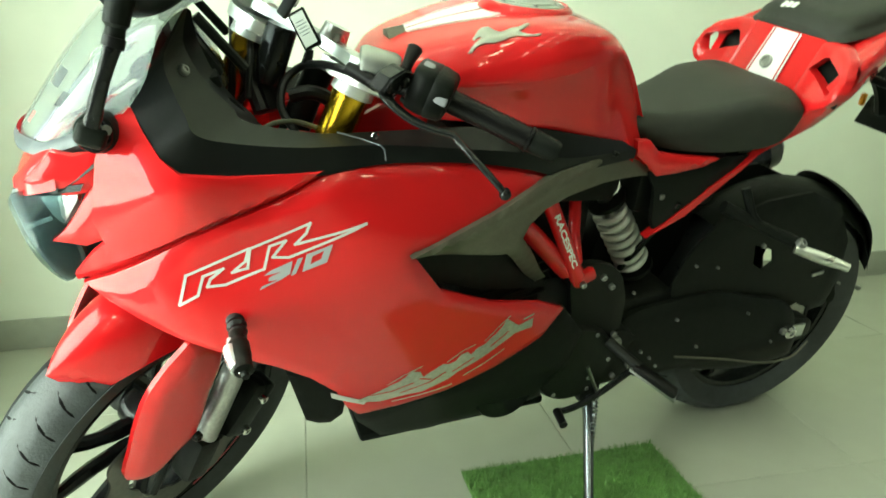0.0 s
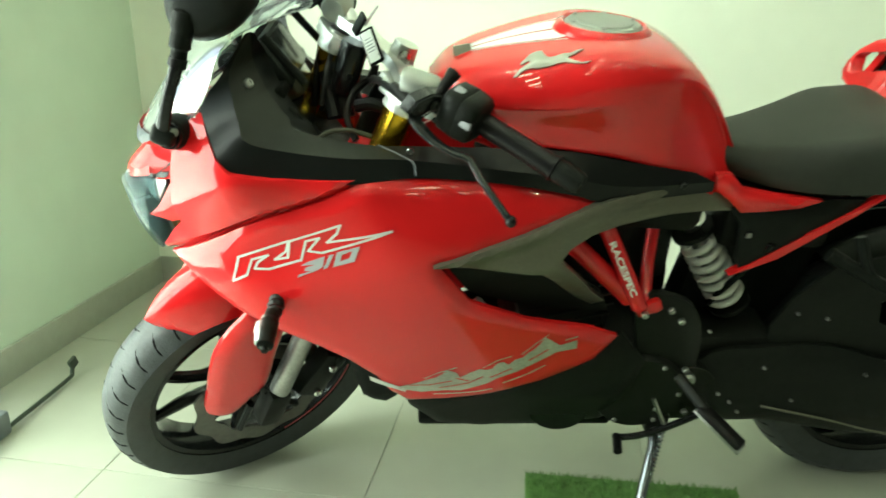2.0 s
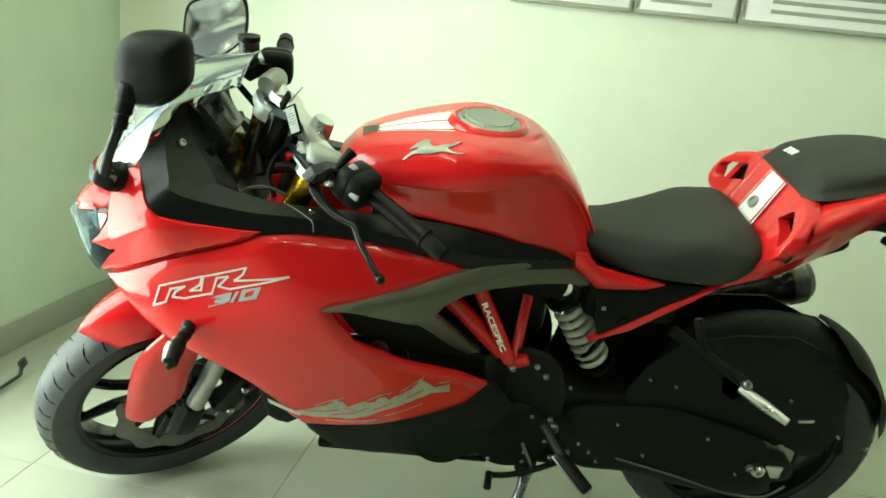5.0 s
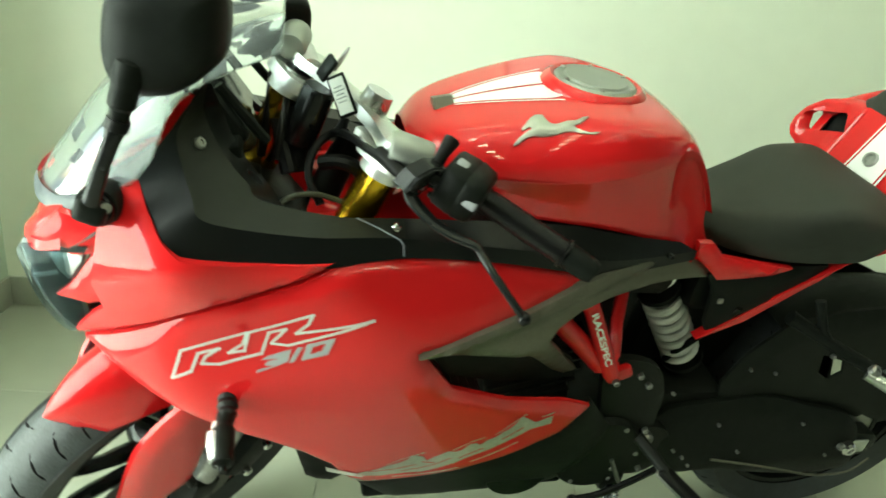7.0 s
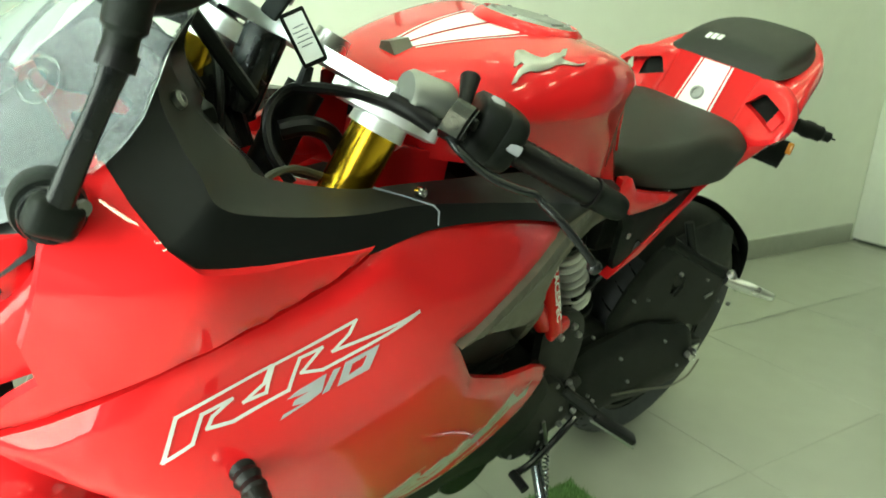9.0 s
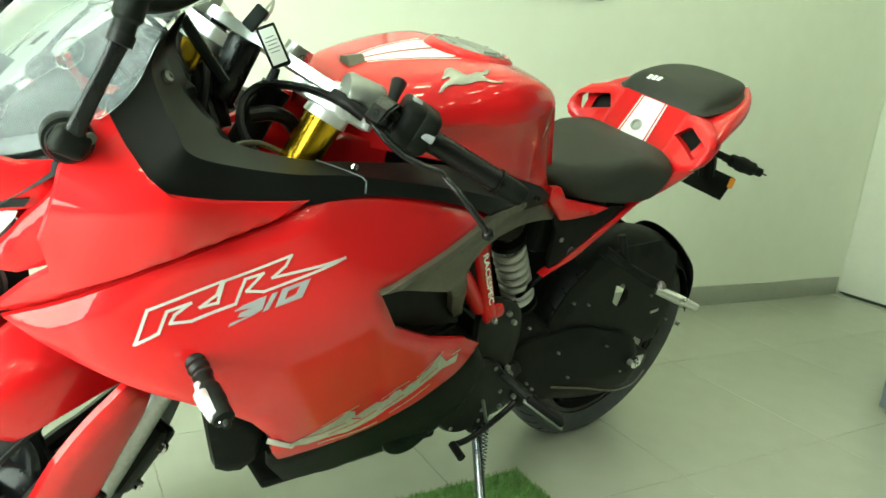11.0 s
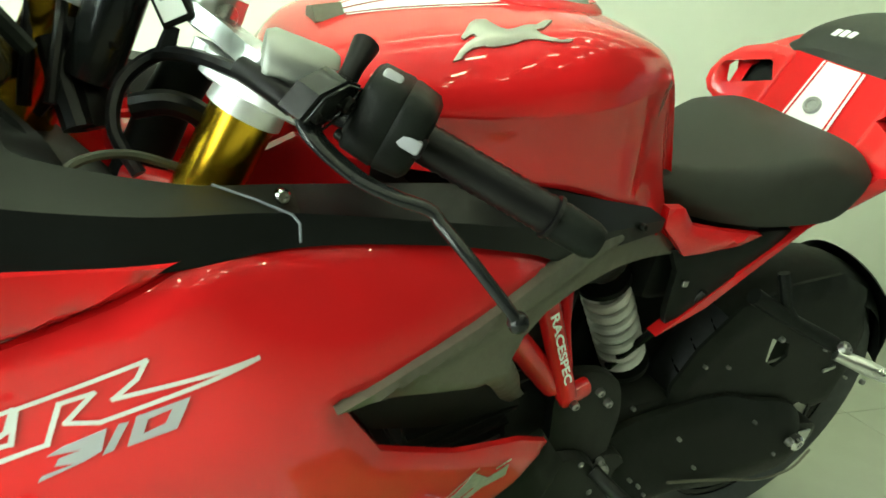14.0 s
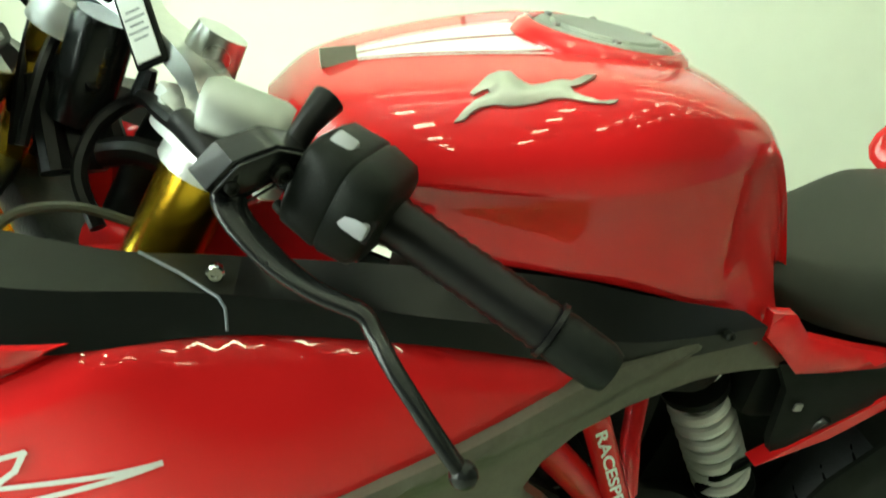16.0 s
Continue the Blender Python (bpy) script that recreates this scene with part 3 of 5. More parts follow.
# deck sections by x: middle height, rail, outer and lower edge (half width, height)
TAILS = [(.552, .940, .160, .944, .186, .922, .166, .868), (.61, .962, .150, .972, .170, .947, .15, .89),
         (.70, .988, .132, 1.0, .143, .975, .122, .93), (.77, 1.010, .098, 1.020, .106, .998, .09, .967), (.822, 1.024, .060, 1.032, .066, 1.012, .055, .995)]
rings = []
for x, zc, yr, zr, yo, zo, yb, zb in TAILS:
    half = [(0, zc), (yr * 0.35, zc + 0.003), (yr * 0.72, zc + (zr - zc) * 0.55), (yr, zr), (yo, zo), (yb, zb)]
    rings.append([(x, -y, z) for y, z in half[::-1]] + [(x, y, z) for y, z in half[1:]])
part("tail_cowl", loft(rings, 55, 44, False, False), RED, bike, "gloss red tail cowl", 60)
PILLS = [(.556, .976, .07, .971, .088, .960), (.572, .998, .092, .988, .107, .962), (.60, 1.014, .099, 1.004, .112, .967), (.68, 1.036, .100, 1.026, .110, .983), (.75, 1.046, .083, 1.038, .089, 1.004), (.785, 1.044, .06, 1.036, .066, 1.012), (.802, 1.034, .035, 1.03, .04, 1.018)]
rings = []
for x, zt, ys, zs, yb, zb in PILLS:
    half = [(0, zt), (ys * 0.7, zt - 0.002), (ys, zs), (yb, (zs + zb) / 2), (yb * 0.95, zb)]
    rings.append([(x, -y, z) for y, z in half[::-1]] + [(x, y, z) for y, z in half[1:]])
part("pillion_seat", loft(rings, 45, 40, True, True), SEAT, bike, "small black pillion seat pad", 60)


def both(fn):
    for s in (-1, 1):
        fn(s)


def disc_at(m, r, thick, segs=32):
    return lathe([(0, -thick / 2), (r * 0.94, -thick / 2), (r, -thick * 0.3), (r, thick * 0.3), (r * 0.94, thick / 2), (0, thick / 2)], m, segs)


def towards(a, b):
    """A pose at a with its z axis towards b."""
    a, b = Vector(a), Vector(b)
    return Matrix.Translation(a) @ (b - a).to_track_quat("Z", "Y").to_matrix().to_4x4()


def bolt(at, way, r, parent, mat=CHROME, name="bolt"):
    at = Vector(at)
    m = towards(at, at + Vector(way))
    return part(name, lathe([(0, -0.004), (r, -0.004), (r, r * 0.5), (r * 0.75, r * 0.8), (r * 0.45, r * 0.8), (r * 0.4, r * 0.45), (0, r * 0.45)], m, 14), mat, parent)


# ---- front end, turned with the bars ----
SLOPE = math.tan(radians(24))


def leg_at(z, y, ahead=0.0):
    return STEER @ Vector((-0.6825 + (z - 0.293) * SLOPE - ahead, y, z))


AHEAD = {-0.1: 0.016, 0.1: 0.03}      # how far each gold tube stands ahead at its top
for y in (-0.1, 0.1):
    f = part("fork_leg", tube([leg_at(0.285, y), leg_at(0.32, y), leg_at(0.61, y)], [0.022, 0.021, 0.0205], 20), STEEL, bike, "polished steel fork leg")
    part("fork_tube", tube([leg_at(0.56, y), leg_at(0.952, y, AHEAD[y])], 0.0275, 24), GOLD, f, "gold anodised upper fork tube")
    part("fork_seal", tube([leg_at(0.535, y), leg_at(0.565, y)], 0.031, 24), GOLD, f)
    part("axle_clamp", box((0.05, 0.05, 0.09), STEER @ Matrix.Translation((-0.6825, y * 1.0, 0.30)) @ pose(0, 0, 0, 0, 24, 0), 0.012), ENGINE, f)
    part("fork_cap", tube([leg_at(0.952, y, AHEAD[y]), leg_at(0.962, y, AHEAD[y])], [0.024, 0.02], 18), STEEL, f)
# discs and calliper on the left
disc = bmesh.new()
rows_out, rows_in = [], []
for i in range(121):
    a = 2 * math.pi * i / 120
    r = 0.146 + 0.006 * math.sin(a * 10)
    rows_out.append((r * math.cos(a), r * math.sin(a)))
    r = 0.106 + 0.004 * math.sin(a * 10)
    rows_in.append((r * math.cos(a), r * math.sin(a)))
DM = STEER @ Matrix.Translation(FRONT_C + Vector((0, -0.066, 0))) @ ACROSS
grid(disc, [[DM @ Vector((*q, h)) for q in loop] for loop, h in ((rows_in, -0.0025), (rows_out, -0.0025), (rows_out, 0.0025), (rows_in, 0.0025), (rows_in, -0.0025))])
part("brake_disc", normals(disc), DISC, front_wheel, "drilled wave-edged steel brake disc")
carrier = bmesh.new()
for i in range(5):
    a = 2 * math.pi * i / 5
    bar(DM @ Vector((0.04 * math.cos(a), 0.04 * math.sin(a), -0.003)), DM @ Vector((0.108 * math.cos(a + 0.3), 0.108 * math.sin(a + 0.3), 0)), 0.008, 8, carrier)
part("disc_carrier", carrier, ENGINE, front_wheel)
cal = box((0.06, 0.045, 0.12), STEER @ Matrix.Translation((-0.575, -0.095, 0.335)) @ pose(0, 0, 0, 0, 40, 0), 0.014)
cal = join(cal, box((0.03, 0.05, 0.05), STEER @ Matrix.Translation((-0.545, -0.095, 0.36)) @ pose(0, 0, 0, 0, 40, 0), 0.01))
calliper = part("brake_calliper", cal, ENGINE, bike, "dark cast brake calliper")
for dz in (-0.03, 0.03):
    bolt(STEER @ Vector((-0.575 + dz * 0.6, -0.122, 0.335 + dz)), STEER.to_3x3() @ Vector((0, -1, 0)), 0.009, calliper)
# mudguard
arc = []
for k in range(25):
    a = radians(46 + (122 - 46) * k / 24)
    reach = 0.328 + 0.026 * math.sin(math.pi * k / 24)
    wide = 0.083 * (1 - (max(0, k - 8) / 16.02) ** 2.6) ** 0.5
    row = []
    for j in range(25):
        q = -1 + 2 * j / 24
        r = reach - 0.078 * abs(q) ** 2.6 * (1.0 + 0.12 * math.cos(math.pi * k / 24)) - 0.010 * max(0.0, (k - 18) / 6) ** 2
        row.append(STEER @ Vector((-0.6825 + r * math.cos(a), wide * q, 0.293 + r * math.sin(a))))
    arc.append(row)
bm = grid(bmesh.new(), arc)
bmesh.ops.solidify(bm, geom=bm.faces[:], thickness=0.004)
mudguard = part("front_mudguard", normals(bm), RED, bike, "gloss red front mudguard", 50)
GUARD = [(-0.715, 0.597), (-0.742, 0.566), (-0.766, 0.525), (-0.781, 0.474), (-0.793, 0.417), (-0.805, 0.348), (-0.779, 0.327), (-0.751, 0.336), (-0.721, 0.371), (-0.69, 0.405), (-0.666, 0.482), (-0.643, 0.546), (-0.648, 0.59), (-0.69, 0.614)]
for s in (-1, 1):
    bm = sheet(GUARD, lambda x, z: 0.128 - 0.35 * max(0, -0.70 - x) ** 1.1 - 0.06 * max(0, z - 0.53), 0.012, 0.008, 0.012, 0.02, s, True)
    part("fork_guard", moved(bm, STEER), RED, mudguard, "gloss red fork guard")
    bolt(STEER @ Vector((-0.70, s * 0.128, 0.40)), STEER.to_3x3() @ Vector((0, s, 0)), 0.008, mudguard, ENGINE)

# yokes and clip-on bars
yoke = sheet([(-0.125, -0.02), (-0.10, -0.036), (-0.05, -0.018), (0, -0.014), (0.05, -0.018), (0.10, -0.036), (0.125, -0.02), (0.125, 0.012), (0.10, 0.03), (0.05, 0.02), (0, 0.034), (-0.05, 0.02), (-0.10, 0.03), (-0.125, 0.012)],
             lambda x, z: 0.0, 0.016, 0.016, 0.004, 0.01)
# the sheet's x runs across the bike and its z along it
turn = Matrix(((0, 0, 1, 0), (1, 0, 0, 0), (0, 1, 0, 0), (0, 0, 0, 1)))
YM = STEER @ Matrix.Translation(Vector((-0.393, 0, 0.955))) @ pose(0, 0, 0, 0, 24, 0) @ turn
top_yoke = part("top_yoke", moved(yoke, YM), ALLOY, bike, "silver cast top yoke")
for y in (-0.1, 0.1):
    part("yoke_eye", tube([leg_at(0.931, y, AHEAD[y]), leg_at(0.950, y, AHEAD[y])], [0.0315, 0.030], 28), CLAMP, top_yoke)
    ear = sheet([(-.060, -.010), (-.045, -.014), (-.026, -.033), (.026, -.033), (.045, -.014), (.060, -.010), (.060, .010), (.045, .014), (.026, .033), (-.026, .033), (-.045, .014), (-.060, .010)], lambda x, z: 0.0, 0.010, 0.018, 0.003, 0.006)
    part("yoke_ear", moved(ear, STEER @ Matrix.Translation(STEER.inverted() @ leg_at(0.943, y, AHEAD[y])) @ pose(0, 0, 0, 0, 24, 8 if y < 0 else -8) @ turn), CLAMP, top_yoke, "bright cast clamp with two ears")
part("stem_nut", tube([STEER @ (FOOT + AXIS * 1.035), STEER @ (FOOT + AXIS * 1.068)], [0.024, 0.02], 24), ALLOY, top_yoke, "bright steering stem nut")
part("lower_yoke", box((0.07, 0.25, 0.035), STEER @ Matrix.Translation((-0.47, 0, 0.80)) @ pose(0, 0, 0, 0, 24, 0), 0.012), ENGINE, bike)
part("steering_head", tube([(-.425, 0, .80), (-.40, 0, .865), (-.375, 0, .915)], [0.024, 0.023, 0.023], 20), BLACK, bike, "black steering head casting")
lock_ob = part("ignition_switch", tube([(-0.458, 0.003, 0.895), (-0.4335, 0.0, 0.970), (-0.431, 0.0, 0.977)], [0.023, 0.0235, 0.021], 24), GLOSS_BLACK, bike, "black ignition switch barrel")
part("key", box((0.007, 0.022, 0.036), Matrix.Translation((-0.424, -0.003, 1.006)) @ pose(0, 0, 0, 20, 24, 30), 0.006), BLACK, lock_ob, "black ignition key")
tag_long = Vector((0.018, -0.026, -0.041)).normalized()
tag_face = (Vector((-0.3, -0.95, 0.0)) - tag_long * Vector((-0.3, -0.95, 0.0)).dot(tag_long)).normalized()
TAG = Matrix.Translation((-0.404, -0.026, 0.977)) @ Matrix((tag_face.cross(tag_long), tag_face, tag_long)).transposed().to_4x4()
tag = part("key_tag", box((0.027, 0.005, 0.058), TAG, 0.002), BLACK, lock_ob, "black framed paper key tag")
for y in (0.003, -0.003):
    part("tag_paper", box((0.020, 0.0015, 0.049), TAG @ pose(0, y, 0), 0.0), PAPER, tag, "white paper slip")
for k in range(5):
    part("print_bar", box((0.012 + 0.005 * (k % 2), 0.0005, 0.0011), TAG @ pose(0, 0.0038, -0.012 + 0.005 * k), 0.0), GREY_PANEL, tag)
part("key_ring", tube([(-0.395, 0.012, 1.03), (-0.402, -0.002, 1.022), (-0.414, -0.01, 1.006), (-0.408, 0.006, 1.014)], 0.0018, 6, None, 24, True), STEEL, tag)


def bar_side(s):
    """One clip-on with its grip, switches, lever and reservoir, from the left side's places."""
    def P(x, y, z):
        return STEER @ Vector((x, -s * y if s > 0 else y, z))
    a, g0, g1, end = (-0.405, -0.10, 0.972), (-0.352, -0.222, 0.965), (-0.305, -0.335, 0.948), (-0.287, -0.378, 0.941)
    b = part("clip_on_bar", tube([P(*a), P(*end)], 0.011, 16), GLOSS_BLACK, bike, "black clip-on handlebar")
    part("bar_clamp", tube([P(-0.405, -0.095, 0.965), P(-0.396, -0.125, 0.972)], 0.02, 20), ALLOY, b, "bright clip-on clamp")
    gp = [Vector(P(*g0)).lerp(P(*g1), k / 28) for k in range(29)]
    part("grip", tube(gp, [0.0172, 0.0162] * 14, 20), CABLE, b, "ribbed black rubber grip")
    part("grip_flange", tube([P(*g1), Vector(P(*g1)).lerp(P(*end), 0.08)], 0.0195, 20), CABLE, b)
    part("bar_end_weight", tube([Vector(P(*g1)).lerp(P(*end), t) for t in (0.1, 0.2, 0.85, 1.0)], [0.0165, 0.0175, 0.0165, 0.014], 20), BLACK, b, "matt black bar-end weight")
    # switch housing
    mid = Vector(P(-0.373, -0.205, 0.978))
    far = Vector(P(-0.326, -0.318, 0.961))
    m = towards(mid, far)
    rings = []
    for d, r, sq in ((-0.029, 0.020, 1.0), (-0.028, 0.029, 1.0), (-0.024, 0.0325, 1.04), (0.000, 0.034, 1.06), (0.002, 0.0328, 1.06), (0.005, 0.034, 1.06), (0.024, 0.032, 1.03), (0.029, 0.027, 1.0), (0.030, 0.019, 1.0)):
        rings.append([m @ Vector((r * sq * math.copysign(abs(math.cos(a)) ** 0.5, math.cos(a)), r * math.copysign(abs(math.sin(a)) ** 0.5, math.sin(a)), d)) for a in (2 * math.pi * i / 36 for i in range(36))])
    housing = part("switch_housing", normals(grid(bmesh.new(), rings, closed=True, caps=True)), BLACK, b, "black switch housing with pale buttons", 50)
    if s < 0:
        along = (far - mid).normalized()
        for at, size in (((-0.393, -0.234, 0.983), (0.012, 0.007, 0.021)), ((-0.381, -0.198, 1.011), (0.014, 0.008, 0.016))):
            face = Vector(P(*at))
            out = (face - (mid + along * (face - mid).dot(along))).normalized()
            q = Matrix((along.cross(out), out, along)).transposed().to_4x4()
            part("switch_button", box(size, Matrix.Translation(face + out * 0.001) @ q, 0.0028), GREY_PLASTIC, housing, "pale grey switch button")
            part("button_well", box((size[0] + 0.005, 0.006, size[2] + 0.005), Matrix.Translation(face - out * 0.003) @ q, 0.002), CABLE, housing)
        for k in range(3):
            mark = mid + along * (-0.012 + 0.007 * k) + STEER.to_3x3() @ Vector((-0.016, 0, 0.0322))
            part("switch_mark", box((0.0012, 0.0035, 0.0006), Matrix.Translation(mark) @ m.to_3x3().to_4x4(), 0.0), PAPER, housing, "tiny pale printed mark")
    # lever perch and lever
    plate_line = [(-.460, .990), (-.445, 1.006), (-.418, 1.011), (-.398, 1.003), (-.405, .988), (-.441, .974)]
    perch = moved(sheet(plate_line, lambda x, z: 0.188, 0.008, 0.020, 0.003, 0.005, -1, False), STEER)
    if s > 0:
        perch = moved(perch, STEER @ Matrix.Diagonal((1, -1, 1, 1)) @ STEER.inverted())
    rim_pts = [P(x, -0.1885, z) for x, z in [(a * 0.9 - 0.0425, b * 0.9 + 0.0993) for a, b in plate_line]]
    perch = join(perch, tube([P(-0.40, -0.14, 0.976), P(-0.385, -0.178, 0.972)], 0.0165, 18))
    per = part("lever_perch", perch, GLOSS_BLACK, b, "black lever perch with a pivot bolt")
    part("perch_rim", tube(rim_pts, 0.0012, 6, None, 0, True), GLOSS_BLACK, per)
    bolt(P(-0.415, -0.1885, 0.993), STEER.to_3x3() @ Vector((0, s, 0)), 0.0065, per, ENGINE)
    bolt(P(-0.446, -0.188, 0.990), STEER.to_3x3() @ Vector((0, s, 0)), 0.004, per, ENGINE)
    bolt(P(-0.412, -0.190, 0.966), STEER.to_3x3() @ Vector((0, s, 0)), 0.004, per, ENGINE)
    path = curve([P(-0.436, -0.172, 0.984), P(-0.446, -0.190, 0.976), P(-0.4385, -0.224, 0.964), P(-0.428, -0.254, 0.961), P(-0.4135, -0.278, 0.960), P(-0.4125, -0.291, 0.955), P(-0.4145, -0.315, 0.949), P(-0.408, -0.355, 0.929), P(-0.4035, -0.368, 0.920)], 49)
    half_w = curve([(0.009, 0, 0), (0.0115, 0, 0), (0.0105, 0, 0), (0.0078, 0, 0), (0.0064, 0, 0), (0.006, 0, 0), (0.0058, 0, 0), (0.0054, 0, 0), (0.006, 0, 0)], 49)
    rows, flat = [], (STEER.to_3x3() @ Vector((0.25, 0.05 * s, 0.97))).normalized()
    for k, q in enumerate(path):
        d = (path[min(k + 1, 48)] - path[max(k - 1, 0)]).normalized()
        wide = d.cross(flat).normalized()
        thick = wide.cross(d)
        rows.append([q + wide * half_w[k].x * math.cos(a) + thick * 0.0046 * math.copysign(abs(math.sin(a)) ** 0.7, math.sin(a)) for a in (2 * math.pi * i / 14 for i in range(14))])
    lever = part("clutch_lever" if s < 0 else "brake_lever", normals(grid(bmesh.new(), rows, closed=True, caps=True)), GLOSS_BLACK, b, "black curved hand lever", 50)
    part("lever_ball", lathe([(0, -0.0085), (0.005, -0.007), (0.008, -0.003), (0.0085, 0.001), (0.007, 0.005), (0.004, 0.008), (0, 0.0085)], Matrix.Translation(P(-0.4015, -0.372, 0.916)), 16), GLOSS_BLACK, lever)
    part("stem_cover", tube([P(-0.424, -0.114, 0.992), P(-0.421, -0.117, 0.992), P(-0.391, -0.147, 0.986), P(-0.388, -0.150, 0.985)], [0.019, 0.022, 0.022, 0.02], 32), CAP, b, "pale satin clip-on clamp barrel")
    if s < 0:
        part("adjuster", tube([P(-0.395, -0.170, 0.995), P(-0.385, -0.166, 1.005), P(-0.366, -0.159, 1.016)], [0.008, 0.008, 0.011], 14), CABLE, b)
    else:
        c0 = P(-0.43, -0.2, 1.0)
        part("brake_reservoir", tube([c0, c0 + Vector((0, 0, 0.04))], 0.02, 24), GLOSS_BLACK, b, "black brake fluid reservoir")
        part("reservoir_cap", tube([c0 + Vector((0, 0, 0.04)), c0 + Vector((0, 0, 0.05))], 0.022, 24), BLACK, b)
    return b


both(bar_side)
# cables and hoses round the yokes
for pts, r in (([(-.335, -.170, .934), (-.350, -.155, .941), (-.378, -.115, .945), (-.395, -.06, .935), (-.412, -.025, .922), (-.437, -.03, .90), (-.446, -.055, .87), (-.43, -.08, .84)], 0.0062),
               ([(-.44, -.02, .93), (-.46, .0, .91), (-.48, .02, .88), (-.5, .03, .85)], 0.005),
               ([(-.495, -.12, .845), (-.475, -.105, .862), (-.44, -.095, .864), (-.40, -.09, .85), (-.37, -.085, .84)], 0.004),
               ([(-.47, .14, 1.0), (-.49, .09, .98), (-.5, .04, .93), (-.51, .02, .86)], 0.006),
               ([(-.45, .1, .97), (-.47, .05, .96), (-.48, .0, .93), (-.49, -.03, .88)], 0.005)):
    part("cable", tube(pts, r, 8, None, 40), CABLE if r != 0.004 else HOSE, bike, "black rubber control cable" if r != 0.004 else "thin olive grey breather hose")
for pts, r in (([(-.475, .05, .945), (-.468, .03, .91), (-.462, .01, .88), (-.455, -.005, .85)], 0.019), ([(-.455, .055, .935), (-.45, .03, .90), (-.44, .015, .87)], 0.016), ([(-.485, .02, .92), (-.478, .0, .885), (-.47, -.02, .855)], 0.013),
               ([(-.43, -.045, .885), (-.405, -.055, .893), (-.38, -.06, .885), (-.365, -.065, .865)], 0.011)):
    part("wiring_sleeve", tube(pts, r, 10, None, 24), CABLE, bike, "bunched black wiring sleeve")
part("cable_sleeve", tube([(-.335, -.170, .934), (-.350, -.155, .942), (-.366, -.132, .948)], 0.0095, 12, None, 14), CABLE, bike)
part("cable_tie", tube([(-.404, -.035, .930), (-.398, -.033, .95)], [0.008, 0.006], 10), CABLE, bike)

# ---- nose: cowl, lamps, screen, mirrors, instrument ----
NOSE = [(-.80, .80, .05, .80, .10, .785), (-.775, .838, .07, .832, .135, .80), (-.745, .862, .075, .856, .150, .81), (-.735, .868, .075, .862, .155, .815), (-.69, .90, .09, .893, .165, .85), (-.65, .925, .10, .92, .17, .88)]


def nose_loft(sections, n):
    rings = []
    for x, zt, ys, zs, yb, zb in sections:
        half = [(0, zt), (ys, zs), ((ys + yb) / 2 + 0.012, (zs + zb) / 2 + 0.012), (yb, zb)]
        rings.append([(x, -y, z) for y, z in half[::-1]] + [(x, y, z) for y, z in half[1:]])
    return loft(rings, 33, n, False, False)


part("nose_cowl", nose_loft(NOSE[:3], 14), RED, bike, "gloss red nose cowl", 60)
# the black tray under the screen lies lower than the cowl's edge
part("screen_tray", nose_loft([(x, zt - 0.02, ys, zs - 0.02, yb - 0.008, zb - 0.006) for x, zt, ys, zs, yb, zb in NOSE[2:]], 14), POD_SHELL, bike, "black tray under the windscreen", 60)
for s in (-1, 1):
    # lamp: dark housing, bright reflector bowls, clear lens, chin blade
    hs = part("headlamp", sheet([(-.80, .795), (-.735, .805), (-.722, .78), (-.737, .745), (-.728, .70), (-.757, .665), (-.785, .70), (-.80, .75)], lambda x, z: 0.128 + 0.5 * (x + 0.76), 0.012, 0.05, 0.006, 0.012, s, True), LAMP_GREY, bike, "dark grey twin headlamp with bright reflectors")
    lie = lambda x, z: 0.131 + 0.5 * (x + 0.76)
    part("reflector", sheet([(-.769, .793), (-.722, .80), (-.724, .792), (-.745, .756), (-.756, .766)], lie, 0.008, 0.005, 0.002, 0.005, s, False), PEARL, hs, "bright wedge-shaped lamp reflector")
    part("light_guide", sheet([(-.793, .748), (-.759, .766), (-.758, .761), (-.792, .743)], lie, 0.008, 0.005, 0, 0.005, s, False), PEARL, hs, "white light bar")
    part("lamp_brow", sheet([(-.786, .80), (-.712, .818), (-.717, .808), (-.787, .789)], lambda x, z: 0.135 + 0.5 * (x + 0.76), 0.008, 0.01, 0.002, 0.005, s, False), GLOSS_BLACK, hs)
    part("lens", sheet([(-.803, .792), (-.745, .80), (-.742, .75), (-.733, .70), (-.757, .668), (-.788, .70), (-.803, .75)], lambda x, z: 0.14 + 0.45 * (x + 0.76), 0.012, 0.003, 0.008, 0.02, s, True), LAMP_GLASS, hs, "smoky clear lamp lens")
    part("beak_fin", sheet([(-.782, .815), (-.745, .855), (-.72, .85), (-.685, .86), (-.695, .815), (-.712, .803), (-.735, .797), (-.752, .805)],
                           lambda x, z: 0.150 + 0.28 * (x + 0.72) - 0.15 * max(0, z - .82), 0.010, 0.012, 0.004, 0.008, s, False), RED, bike, "pointed gloss red fin over the headlamp")
    part("cheek_fin", sheet([(-.69, .83), (-.716, .795), (-.730, .772), (-.744, .752), (-.762, .735), (-.722, .729), (-.695, .742), (-.66, .765), (-.67, .82)],
                            lambda x, z: 0.157 + 0.30 * (x + 0.72) + 0.10 * max(0, x + .72), 0.010, 0.012, 0.004, 0.008, s, False), RED, bike, "pointed gloss red fin beside the headlamp")
part("chin", loft([[(-.76, -.10, .665), (-.79, 0, .66), (-.76, .10, .665), (-.74, 0, .69)], [(-.70, -.13, .64), (-.71, 0, .62), (-.70, .13, .64), (-.69, 0, .68)]], 16, 6), BLACK, bike)
